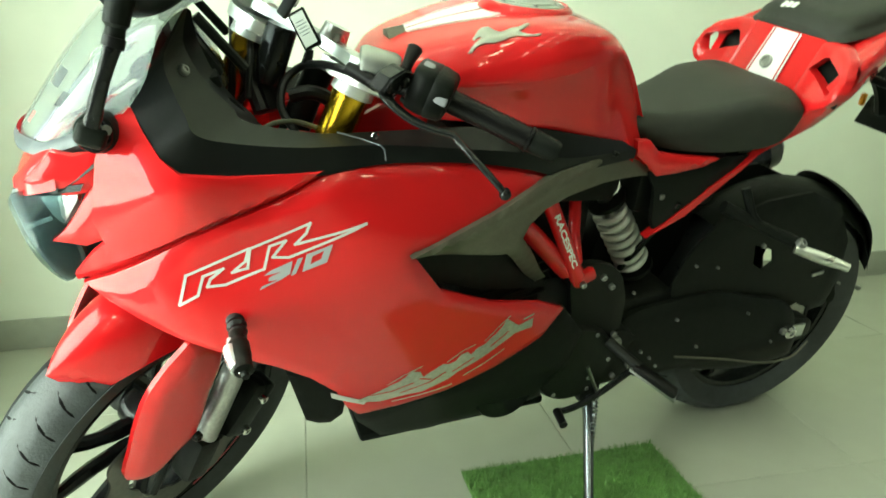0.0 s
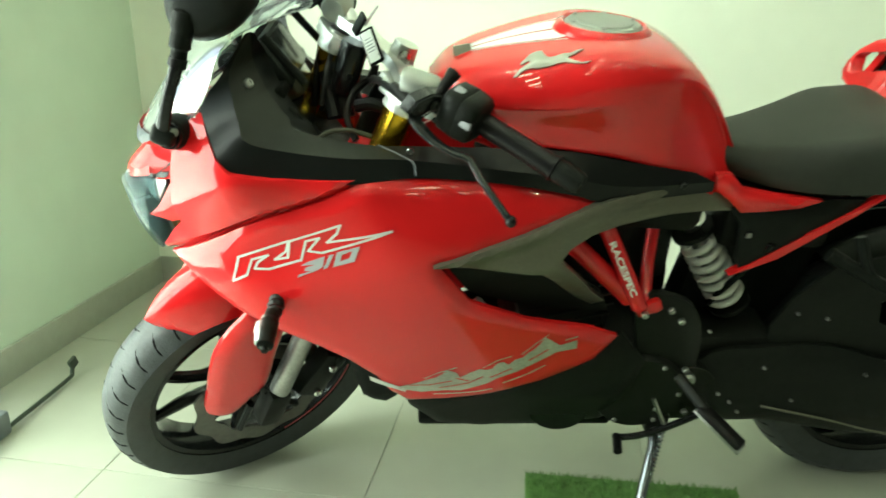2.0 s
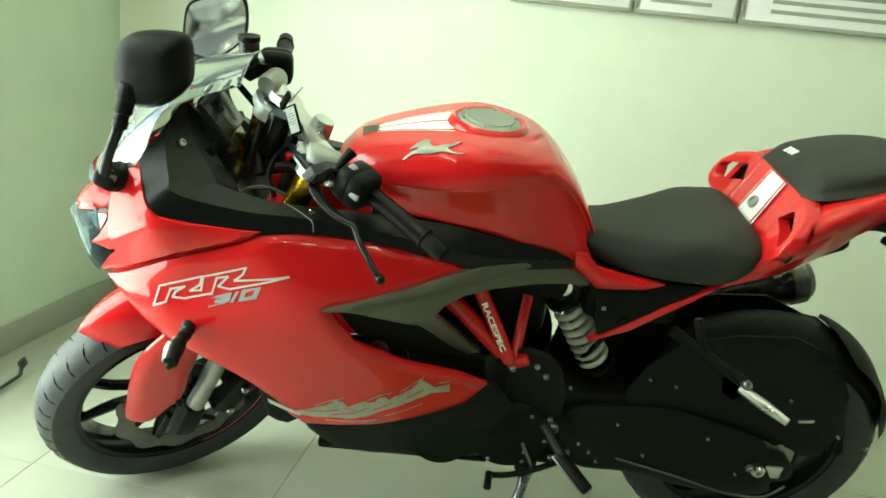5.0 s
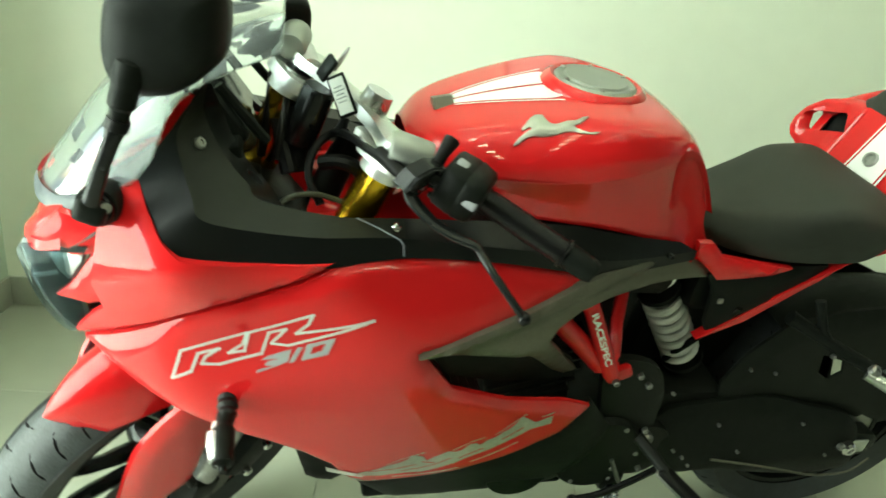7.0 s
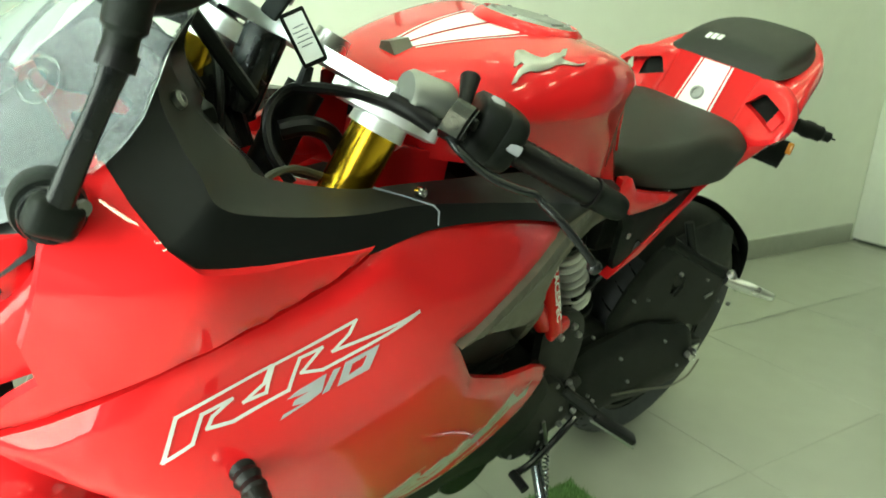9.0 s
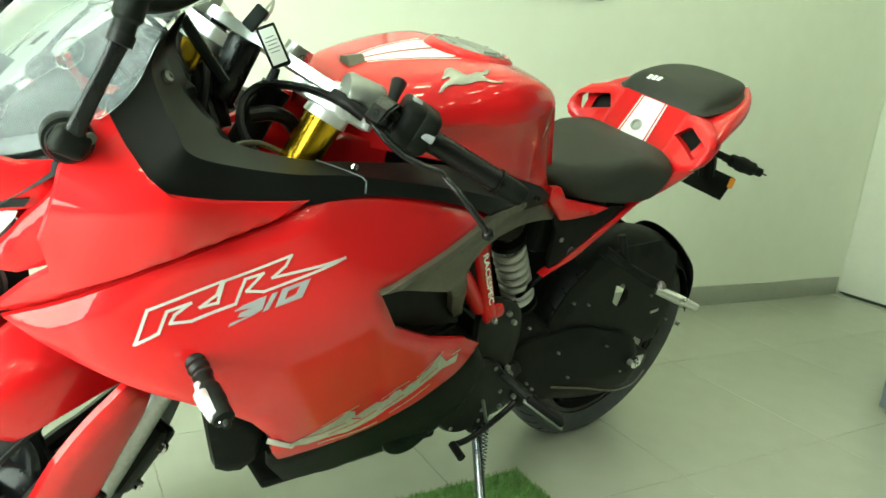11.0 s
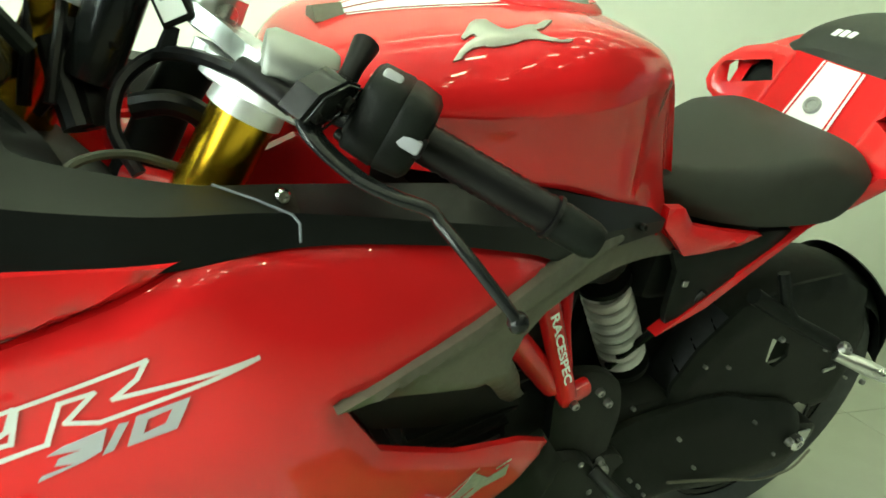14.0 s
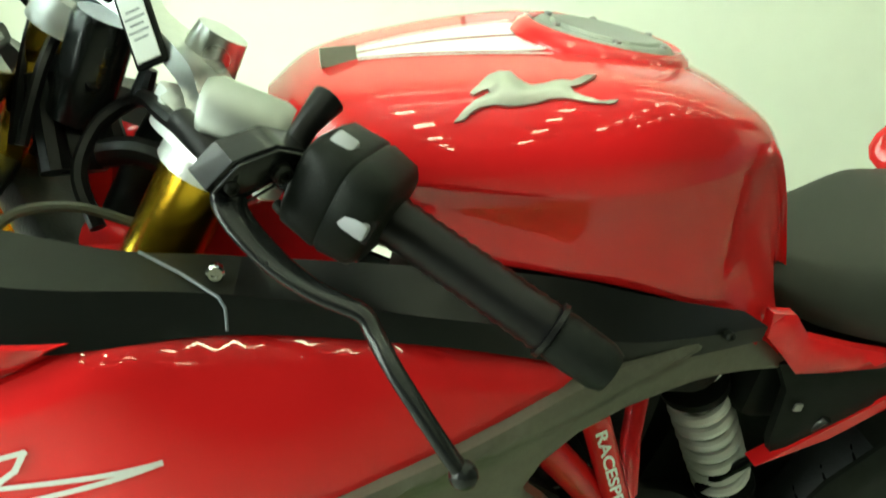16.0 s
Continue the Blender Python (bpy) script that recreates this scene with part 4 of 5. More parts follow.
# screen
ridge = curve([(-.795, 0, .842), (-.76, 0, .895), (-.69, 0, .985), (-.60, 0, 1.055), (-.48, 0, 1.088)], 17)
rim_line = curve([(-.755, .09, .845), (-.675, .155, .893), (-.630, .178, .945), (-.602, .172, 1.008), (-.565, .146, 1.033), (-.485, .09, 1.052)], 17)
srows = []
for a, b in zip(ridge, rim_line):
    row = []
    for j in range(25):
        q = -1 + 2 * j / 24
        f = abs(q) ** 2.1
        row.append(Vector((a.x + (b.x - a.x) * f, b.y * q, a.z + (b.z - a.z) * f)))
    srows.append(row)
bm = grid(bmesh.new(), srows)
bmesh.ops.solidify(bm, geom=bm.faces[:], thickness=0.003)
screen_ob = part("windscreen", normals(bm), SMOKE, bike, "clear plastic windscreen")
part("screen_edge", tube([r[0] for r in srows] + srows[-1][1:] + [r[-1] for r in srows[::-1]][1:], 0.0012, 6), CLEAR, screen_ob)
# grey trim round the screen's foot
foot_line = [r[0] for r in srows[4:0:-1]] + srows[0] + [r[-1] for r in srows[1:5]]
rows = []
for q in foot_line:
    side = max(-1.0, min(1.0, q.y / 0.06))
    out = Vector((-0.005, side * 0.008, -0.011))
    lift = Vector((-0.003, side * 0.003, 0.003))
    rows.append([q - out * 0.35 + lift, q + out * 0.4 + lift * 1.3, q + out + lift * 0.6])
bm = grid(bmesh.new(), rows)
bmesh.ops.solidify(bm, geom=bm.faces[:], thickness=0.003)
part("screen_trim", normals(bm), SCREEN_GREY, screen_ob, "grey trim at the foot of the screen", 50)
near_screen = BVHTree.FromPolygons([v.co.copy() for v in screen_ob.data.vertices], [tuple(p.vertices) for p in screen_ob.data.polygons])
spot_at, spot_way, _, _ = near_screen.find_nearest(Vector((-.69, -.13, .975)))
spot_way = spot_way if spot_way.y < 0 else -spot_way
for r in (0.008, 0.017):
    part("sticker_ring", lathe([(r - 0.0012, 0.0024), (r, 0.0028), (r + 0.0012, 0.0024), (r, 0.002)], towards(spot_at, spot_at + spot_way), 32, closed=True), CLEAR, screen_ob, "round clear sticker on the screen")
for s in (-1, 1):
    part("screen_bracket", bar((-0.557, s * 0.10, 1.012), (-0.50, s * 0.106, 0.944), 0.007, 8), BLACK, bike)
    # mirror: foot, stem, shell, glass
    def M(x, y, z):
        return Vector((x, s * y, z))
    foot = disc_at(towards(M(-.684, .172, .892), M(-.694, .230, .900)), 0.025, 0.034, 32)
    mir = part("rear_view_mirror", foot, BLACK, bike, "black rear-view mirror on a long stem", 40)
    part("joint_collar", disc_at(towards(M(-.687, .191, .894), M(-.697, .245, .902)), 0.021, 0.010, 28), GLOSS_BLACK, mir)
    part("joint_knuckle", box((0.036, 0.022, 0.030), Matrix.Translation(M(-.689, .204, .899)) @ pose(0, 0, 0, 0, 24, 0), 0.009, None, 3), BLACK, mir)
    part("joint_screw", disc_at(towards(M(-.672, .208, .905), M(-.660, .235, .91)), 0.006, 0.004, 16), STEEL, mir)
    low = curve([M(-.690, .208, .900), M(-.673, .210, .9495), M(-.658, .208, .985), M(-.650, .205, 1.004)], 20)
    rows = []
    for k, q in enumerate(low):
        d = (low[min(k + 1, 19)] - low[max(k - 1, 0)]).normalized()
        wide = d.cross(Vector((0, s, 0))).normalized()
        thick = wide.cross(d)
        r = 0.0105 - 0.002 * math.sin(math.pi * k / 19)
        rows.append([q + wide * r * math.cos(a) + thick * 0.0055 * math.sin(a) for a in (2 * math.pi * i / 14 for i in range(14))])
    part("mirror_arm", normals(grid(bmesh.new(), rows, closed=True, caps=True)), GLOSS_BLACK, mir, "flat black arm", 50)
    part("arm_collar", tube([M(-.652, .206, .999), M(-.648, .204, 1.010)], 0.0125, 16), CABLE, mir)
    part("mirror_stem", tube([M(-.650, .204, 1.004), M(-.643, .200, 1.03), M(-.634, .194, 1.06), M(-.625, .188, 1.09)], [0.011, 0.0145, 0.0165, 0.012], 18, None, 24), BLACK, mir)
    # both mirrors are folded in along the bike
    MM = Matrix.Translation(M(-.603, .163, 1.088)) @ pose(0, 0, 0, 0, 0, -s * 82)
    outline = curve([(0, -.062, -.03), (0, -.058, .012), (0, -.046, .044), (0, -.01, .06), (0, .045, .066), (0, .066, .056), (0, .068, .01), (0, .058, -.02), (0, .02, -.054), (0, -.018, -.066), (0, -.05, -.056)], 44, True)
    flip = 1 if s < 0 else -1
    shell = bmesh.new()
    srow = []
    for depth, scale in ((-0.046, 0.05), (-0.045, 0.4), (-0.041, 0.68), (-0.030, 0.87), (-0.014, 0.97), (0.004, 1.0), (0.008, 0.97), (0.004, 0.93), (0.002, 0.05)):
        srow.append([MM @ Vector((depth, -q.y * scale * flip, q.z * scale)) for q in outline])
    grid(shell, srow, closed=True, caps=True)
    part("mirror_shell", normals(shell), BLACK, mir, "matt black mirror housing", 50)
    gl = bmesh.new()
    grid(gl, [[MM @ Vector((d, -q.y * sc * flip, q.z * sc)) for q in outline] for d, sc in ((0.0072, 0.02), (0.0074, 0.5), (0.0076, 0.92), (0.005, 0.925))], closed=True, caps=True)
    part("mirror_glass", normals(gl), CHROME, mir, "mirror glass")
# instrument
dash = part("instrument_panel", box((0.028, 0.15, 0.085), pose(-0.555, 0, 0.955, 0, -35, 0), 0.012), BLACK, bike, "black upright instrument display")
part("film_cover", box((0.05, 0.10, 0.045), pose(-0.542, 0.015, 0.905, 0, -28, 0), 0.014, None, 3), FILM, dash, "brown film-wrapped back of the display")
part("display", box((0.003, 0.125, 0.07), pose(-0.5425, 0, 0.9635, 0, -35, 0), 0.001), GLOSS_BLACK, dash, "dark glossy display glass")
part("cockpit_stay", box((0.06, 0.22, 0.02), pose(-0.56, 0, 0.92, 0, -18, 0), 0.006), BLACK, bike)
part("inner_cowl", box((0.10, 0.24, 0.012), pose(-0.56, 0, 0.845, 0, 10, 0), 0.004), BLACK, bike)
# inner red beams of the frame beside the steering head
for s in (-1, 1):
    part("frame_beam", tube([(-.44, s * .05, .82), (-.30, s * .11, .80), (-.12, s * .13, .72), (.05, s * .125, .56)], 0.018, 14, None, 24), RED, bike, "red steel frame tube")
    part("inner_red_panel", sheet([(-.50, .77), (-.33, .77), (-.24, .80), (-.24, .87), (-.31, .885), (-.40, .835), (-.47, .825)], lambda x, z: 0.10 + 0.06 * (x + 0.4), 0.03, 0.01, 0, 0.01, s, False), RED, bike)

# ---- trims, decals, small bodywork ----
TRIM_LINE = [(-.305, .709), (-.239, .727), (-.163, .745), (-.0775, .770), (-.022, .782), (.06, .787), (.1315, .782), (.18, .757), (.222, .727), (.15, .731), (.088, .734), (.002, .732), (-.05, .724), (-.085, .708), (-.10, .690), (-.06, .640), (-.025, .590), (.005, .556),
             (-.02, .553), (-.06, .590), (-.105, .645), (-.130, .670), (-.2017, .687), (-.275, .706)]
for s in (-1, 1):
    part("side_trim", sheet(TRIM_LINE, lambda x, z: flank(x, z) + 0.007 + 0.007 * math.tanh((z - 0.712 - 0.20 * (x + .24)) / 0.010) - 0.42 * max(0.0, 0.685 - z) * min(1.0, max(0.0, (x + .15) / .03)), 0.009, 0.016, 0.004, 0.006, s, False), TRIM, bike, "bronze-grey satin side trim")
    part("vent_liner", sheet([(-.296, .704), (-.20, .69), (-.10, .665), (-.005, .575), (.02, .52), (-.036, .54), (-.147, .58), (-.246, .63)], lambda x, z: flank(x, z) - 0.035 - 0.12 * max(0, x + .29) ** 1.0, 0.02, 0.01, 0, 0.01, s, False), MATT, bike, "dark recessed side vent")
    part("tank_skirt", sheet([(.16, .80), (.185, .80), (.21, .775), (.27, .765), (.344, .757), (.31, .742), (.25, .733), (.215, .73), (.19, .752), (.165, .772)], lambda x, z: 0.118 + 0.06 * (x - .16), 0.012, 0.012, 0.006, 0.01, s, False), RED, bike, "pointed red panel under the seat")
    part("seat_side_cover", sheet([(.20, .735), (.25, .737), (.31, .745), (.37, .752), (.43, .752), (.40, .715), (.30, .635), (.25, .60), (.235, .63), (.225, .70)], lambda x, z: 0.112, 0.02, 0.01, 0.005, 0.01, s, False), BLACK, bike, "matt black cover under the seat")
    part("cover_screw", box((0.01, 0.004, 0.01), pose(.24, s * .115, .685), 0.002), STEEL, bike)
# screws on the panels
pod_ob = next(o for o in bpy.data.objects if o.name == "cockpit_panel")
pod_tree = BVHTree.FromPolygons([v.co.copy() for v in pod_ob.data.vertices], [tuple(p.vertices) for p in pod_ob.data.polygons])
spot_at, spot_way, _, _ = pod_tree.find_nearest(Vector((-.59, -.124, .942)))
spot_way = spot_way if spot_way.y < 0 else -spot_way
bolt(spot_at + spot_way * 0.001, spot_way, 0.0075, bike, STEEL, "panel_screw")
for x, y, z in ((-.341, -.180, .866),):
    bolt((x, y, z), (0, -1, 0.3), 0.006, bike, CHROME, "panel_screw")
bolt((.10, -.135, .79), (0, -1, 0.2), 0.005, bike, ENGINE, "panel_screw")
part("panel_lip", tube([(-.389, -.161, .868), (-.362, -.179, .864), (-.338, -.199, .860), (-.3335, -.204, .855), (-.332, -.206, .840)], 0.0011, 8), GREY_PANEL, bike)


def skin(outline, lift, step=0.01, thick=0.0006):
    """A thin sticker on the left flank."""
    return sheet(outline, lambda x, z: flank(x, z) + lift, step, thick, 0, 0.01, -1, False)


def ribbon(line, width, lift, closed=True):
    """A thin painted line on the left flank."""
    bm = bmesh.new()
    pts = [Vector(q) for q in line]
    n = len(pts)
    for i in range(n if closed else n - 1):
        a, b = pts[i], pts[(i + 1) % n]
        k = max(2, int((b - a).length / 0.008))
        row = []
        d = (b - a).normalized()
        off = Vector((-d.y, d.x)) * width / 2
        ext = d * width * 0.45
        for j in range(k + 1):
            q = (a - ext).lerp(b + ext, j / k)
            row.append((q + off, q - off))
        grid(bm, [[Vector((p.x, -(flank(p.x, p.y) + lift + 0.0001 * (i % 2)), p.y)) for p in r] for r in row])
    bmesh.ops.solidify(bm, geom=bm.faces[:], thickness=0.0004)
    return normals(bm)


LOGO = [(-.618, .666), (-.606, .706), (-.525, .740), (-.530, .722), (-.548, .707), (-.528, .712), (-.523, .740), (-.444, .772), (-.450, .758), (-.465, .743), (-.368, .765),
        (-.474, .725), (-.495, .726), (-.488, .735), (-.477, .749), (-.498, .742), (-.507, .710), (-.558, .691), (-.581, .690), (-.576, .700), (-.559, .713), (-.585, .704), (-.594, .679)]
part("outlined_letters", ribbon(LOGO, 0.0036, 0.0012), DECAL, bike, "silver outlined slanted letters on the fairing")


def lettering(name, text, size, to_place, mat, label):
    """Words in the built-in font, laid on a surface by to_place(u, v), with u and v in letter heights."""
    cu = bpy.data.curves.new(name, "FONT")
    cu.body, cu.size = text, 1.0
    cu.resolution_u, cu.offset = 3, 0.032
    tmp = new(name, cu)
    bpy.context.view_layer.update()
    me = bpy.data.meshes.new_from_object(tmp.evaluated_get(bpy.context.evaluated_depsgraph_get()))
    bpy.data.objects.remove(tmp)
    bm = bmesh.new()
    bm.from_mesh(me)
    bpy.data.meshes.remove(me)
    bmesh.ops.triangulate(bm, faces=bm.faces)
    bmesh.ops.subdivide_edges(bm, edges=bm.edges[:], cuts=1)
    for v in bm.verts:
        v.co = to_place(v.co.x, v.co.y)
    return part(name, bm, mat, bike, label)


DIGITS = [([(-.508, .7006), (-.498, .7075), (-.470, .7197), (-.474, .702), (-.485, .695), (-.5145, .6815), (-.512, .686), (-.490, .694), (-.5033, .693), (-.5007, .6985), (-.4846, .705)], ()),
          ([(-.4735, .6985), (-.4625, .7225), (-.4560, .7240), (-.4665, .7015)], ()),
          ([(-.4577, .7035), (-.4509, .7279), (-.4155, .7407), (-.4245, .7155)], ([(-.4468, .7132), (-.4436, .7250), (-.4273, .7325), (-.4322, .7205)],))]
for outline, holes in DIGITS:
    part("digit_decal", sheet(outline, lambda x, z: flank(x, z) + 0.0014, 0.006, 0.0006, 0, 0.01, -1, False, holes), DECAL_GREY, bike, "heavy slanted grey digit on the fairing")
# brush-stroke graphic: a ragged swath with flicks, thin streaks over and under it, and a plain band at the front edge
SWATH = [(-.364, .411), (-.324, .397), (-.277, .403), (-.252, .402), (-.226, .414), (-.205, .425), (-.188, .440), (-.154, .458), (-.121, .480), (-.088, .502), (-.052, .505), (-.054, .525), (-.07, .521), (-.084, .518), (-.100, .532), (-.113, .543),
         (-.119, .528), (-.129, .514), (-.138, .508), (-.147, .496), (-.160, .491), (-.171, .478), (-.180, .487), (-.191, .484), (-.199, .470), (-.21, .466), (-.222, .470), (-.239, .458), (-.247, .452), (-.254, .445), (-.262, .462), (-.279, .470), (-.287, .457), (-.299, .447), (-.314, .441), (-.329, .432), (-.364, .419)]
part("streak_decal", skin(SWATH, 0.0012, 0.012), OLIVE, bike, "worn silver brush-stroke graphic on the lower fairing")
for line, wide in (([(-.300, .389), (-.262, .393), (-.224, .399), (-.196, .408)], 0.0032), ([(-.176, .426), (-.140, .446), (-.105, .470)], 0.0026), ([(-.318, .447), (-.290, .466), (-.262, .478)], 0.0022),
                   ([(-.215, .474), (-.190, .494), (-.168, .502)], 0.0024), ([(-.150, .505), (-.128, .530), (-.108, .548)], 0.0022), ([(-.075, .530), (-.055, .534)], 0.003)):
    part("streak_line", ribbon(line, wide, 0.0016, False), OLIVE, bike)
for line in ([(-.345, .426), (-.310, .424), (-.270, .436)], [(-.290, .413), (-.240, .428), (-.215, .447)], [(-.200, .445), (-.165, .468)], [(-.135, .488), (-.105, .512)], [(-.260, .444), (-.240, .436)]):
    part("swath_gap", ribbon(line, 0.0028, 0.0022, False), RED, bike)
part("streak_band", skin([(-.412, .443), (-.352, .398), (-.350, .408), (-.364, .420), (-.414, .458)], 0.0012, 0.012), DECAL, bike, "pale silver band at the fairing's front edge")

# tank: cap, stripes, badge, breather
CAPM = Matrix.Translation((-0.034, 0, 1.008)) @ pose(0, 0, 0, 0, 2, 0)
cap = part("fuel_cap", lathe([(0, 0.008), (0.04, 0.008), (0.046, 0.009), (0.0485, 0.006), (0.05, 0.007), (0.058, 0.007), (0.062, 0.003), (0.062, -0.01)], CAPM, 56), CAP, bike, "flat satin metal fuel cap")
part("cap_ring", lathe([(0.062, -0.008), (0.0625, 0.004), (0.068, 0.006), (0.076, 0.001), (0.08, -0.008)], CAPM, 56), RED, cap, "red raised ring round the cap")
for i in range(6):
    a = 2 * math.pi * i / 6 + 0.3
    bolt(CAPM @ Vector((0.054 * math.cos(a), 0.054 * math.sin(a), 0.007)), (0, 0, 1), 0.0035, cap, STEEL)


tank_ob = next(o for o in bpy.data.objects if o.name == "fuel_tank")
tank_tree = BVHTree.FromPolygons([v.co.copy() for v in tank_ob.data.vertices], [tuple(p.vertices) for p in tank_ob.data.polygons])


def on_tank(x, y, lift, way=(0, 0, -1)):
    """The place on the tank under (x, y), lifted off it."""
    hit, nrm, _, _ = tank_tree.ray_cast(Vector((x, y, 1.3)), Vector(way))
    if hit is None:
        return Vector((x, y, 0.9))
    if nrm.z < 0:
        nrm = -nrm
    return hit + nrm * lift


def tank_patch(outline, lift, thick, rows=14, cols=6):
    """A thin patch on top of the tank between two lines of (x, y) of equal number."""
    a, b = outline
    A, B = [Vector((*q, 0)) for q in a], [Vector((*q, 0)) for q in b]
    A, B = curve(A, rows), curve(B, rows)
    bm = grid(bmesh.new(), [[on_tank(*(p.lerp(q, j / cols)).xy, lift) for j in range(cols + 1)] for p, q in zip(A, B)])
    bmesh.ops.solidify(bm, geom=bm.faces[:], thickness=thick)
    return normals(bm)


for s in (-1, 1):
    for a, b, mat in (([(-.245, s * .014), (-.18, s * .034), (-.118, s * .049), (-.10, s * .046)], [(-.245, s * .002), (-.18, s * .0025), (-.12, s * .003), (-.112, s * .003)], WHITE),
                      ([(-.245, s * .0205), (-.18, s * .041), (-.10, s * .061)], [(-.245, s * .0175), (-.18, s * .0385), (-.10, s * .058)], WHITE)):
        part("tank_stripe", tank_patch((a, b), 0.001, 0.0005), mat, bike, "white stripe on the tank")
br = on_tank(-.26, 0, 0.0)
part("tank_badge_bolt", tube([br + Vector((0.016, 0, -0.004)), br + Vector((-0.012, 0, -0.008))], [0.019, 0.017], 6), TRIM, bike, "small olive grey breather cover")
# cast badge: a plain leaping shape in satin metal, about a tenth of a metre long
BADGE = [(-.45, -.37), (-.42, -.28), (-.38, -.21), (-.35, -.18), (-.31, -.14), (-.34, -.125), (-.37, -.145), (-.41, -.18), (-.44, -.175), (-.42, -.12), (-.41, -.05), (-.37, -.01), (-.29, .01), (-.22, -.01), (-.13, -.03), (-.07, -.03), (0, 0), (.05, .03), (.10, .05),
         (.16, .06), (.22, .11), (.29, .13), (.26, .09), (.23, .05), (.17, .02), (.22, 0), (.30, -.01), (.39, -.01), (.51, .02), (.47, -.01), (.37, -.03), (.27, -.04), (.18, -.05), (.08, -.08), (.02, -.12), (-.07, -.16), (-.15, -.19), (-.24, -.20), (-.32, -.24), (-.37, -.29), (-.39, -.34)]


def badge_point(u, v):
    """The place on the tank's shoulder for a point of the badge's drawing."""
    inward = Vector((.582, .796, -.165))
    at = Vector((-.1268, -.1213, .9928)) + Vector((.807, -.59, 0)) * (0.1 * u) + Vector((.097, .133, .986)) * (0.1 * v)
    hit, nrm, _, _ = tank_tree.ray_cast(at - inward * 0.3, inward)
    return hit, nrm if nrm.y < 0 else -nrm


bm = sheet(BADGE, lambda x, z: 0.0, 0.03, 0.1, 0, 0.01, -1, False)
for v in bm.verts:
    place, nrm = badge_point(v.co.x, v.co.z)
    gap_in = edge_gap((v.co.x, v.co.z), BADGE)
    v.co = place + nrm * (0.0024 + min(gap_in, 0.07) * 0.045 if v.co.y < 0.05 else -0.001)
part("cast_badge", normals(bm), BADGE_METAL, bike, "satin metal leaping badge on the tank", 60)
# seat and tail details
pad_ob = next(o for o in bpy.data.objects if o.name == "pillion_seat")
pad_tree = BVHTree.FromPolygons([v.co.copy() for v in pad_ob.data.vertices], [tuple(p.vertices) for p in pad_ob.data.polygons])
for y in (.052, .040, .028):
    hit, nrm, _, _ = pad_tree.ray_cast(Vector((.578 + 0.1 * (.052 - y), y, 1.3)), Vector((0, 0, -1)))
    part("pad_mark", box((0.016, 0.009, 0.001), towards(hit + nrm * 0.0004, hit + nrm) @ pose(0, 0, 0, 0, 0, 90), 0.0), PAPER, pad_ob, "small white printed mark")


def on_slope(bm, back=0.0):
    """Stands a sheet on the steep panel behind the seat: its x runs across the bike."""
    for v in bm.verts:
        y, z = v.co.x, v.co.z
        v.co = Vector((.515 + 0.45 * (z - .872) + v.co.y + back - 0.25 * max(0, abs(y) - .12), y, z))
    return normals(bm)


slope = [(-.092, .852), (.092, .852), (.092, .962), (.06, .968), (-.06, .968), (-.092, .962)]
part("seat_back_panel", on_slope(sheet(slope, lambda x, z: 0.0, 0.014, 0.008, 0, 0.01, -1, False)), RED, bike, "gloss red panel behind the seat")
for s in (-1, 1):
    loop = [(.084, .962), (.11, .963), (.14, .960), (.172, .945), (.191, .920), (.196, .897), (.192, .880), (.18, .866), (.15, .85), (.084, .848)]
    hole = [(.092, .912), (.166, .884), (.172, .887), (.182, .910), (.178, .918), (.119, .939), (.112, .937)]
    part("grab_rail", on_slope(sheet([(s * a, b) for a, b in loop][::s], lambda x, z: 0.006 * math.exp(-((abs(x) - .19) / .02) ** 2), 0.006, 0.022, 0.006, 0.012, -1, False, [[(s * a, b) for a, b in hole][::s]]), -0.004), RED, bike, "red rail round a dark opening", 60)
# black sheet added behind the two openings to make them dark
part("opening_backing", on_slope(sheet([(-.175, .86), (.175, .86), (.165, .93), (.10, .95), (-.10, .95), (-.165, .93)], lambda x, z: 0.0, 0.03, 0.006, 0, 0.01, -1, False), 0.03), BLACK, bike)
stripe = [[Vector((.515 + 0.45 * (z - .872) - 0.0045, y, z)) for y in (-.042 + 0.006 * k / 3, -.014, .014, .042 - 0.006 * k / 3)] for k, z in enumerate((.858, .89, .925, .962))]
bm = grid(bmesh.new(), stripe)
bmesh.ops.solidify(bm, geom=bm.faces[:], thickness=0.004)
band = part("tail_band", normals(bm), WHITE, bike, "white band with thin red lines on the tail")
for y in (-1, 1):
    part("pin_line", tube([(.515 + 0.45 * (z - .872) - 0.0055, y * (.0365 - 0.006 * k / 3), z) for k, z in enumerate((.858, .89, .925, .962))], 0.0015, 6), RED, band)
lk = Vector((.5215, .004, .901))
part("seat_lock", lathe([(0, 0.002), (0.007, 0.002), (0.008, 0.004), (0.0125, 0.004), (0.0135, 0.0), (0.0135, -0.006)], towards(lk, lk + Vector((-0.91, 0, 0.41))), 28), STEEL, band, "round metal seat lock")

# rear carrier, lamp, plate, indicators
part("plate_hanger", tube([(.64, 0, .86), (.74, 0, .885), (.82, 0, .885), (.88, 0, .84), (.915, 0, .78)], 0.022, 10, None, 20), BLACK, bike, "black plate hanger under the tail")
plate = part("number_plate", box((0.006, 0.13, 0.07), pose(.93, 0, .765, 0, 24, 0), 0.006), BLACK, bike, "blank dark plate")
part("tail_lamp", box((0.035, 0.12, 0.03), pose(.835, 0, .985, 0, 20, 0), 0.01), GLOSS_BLACK, bike, "slim dark tail lamp")
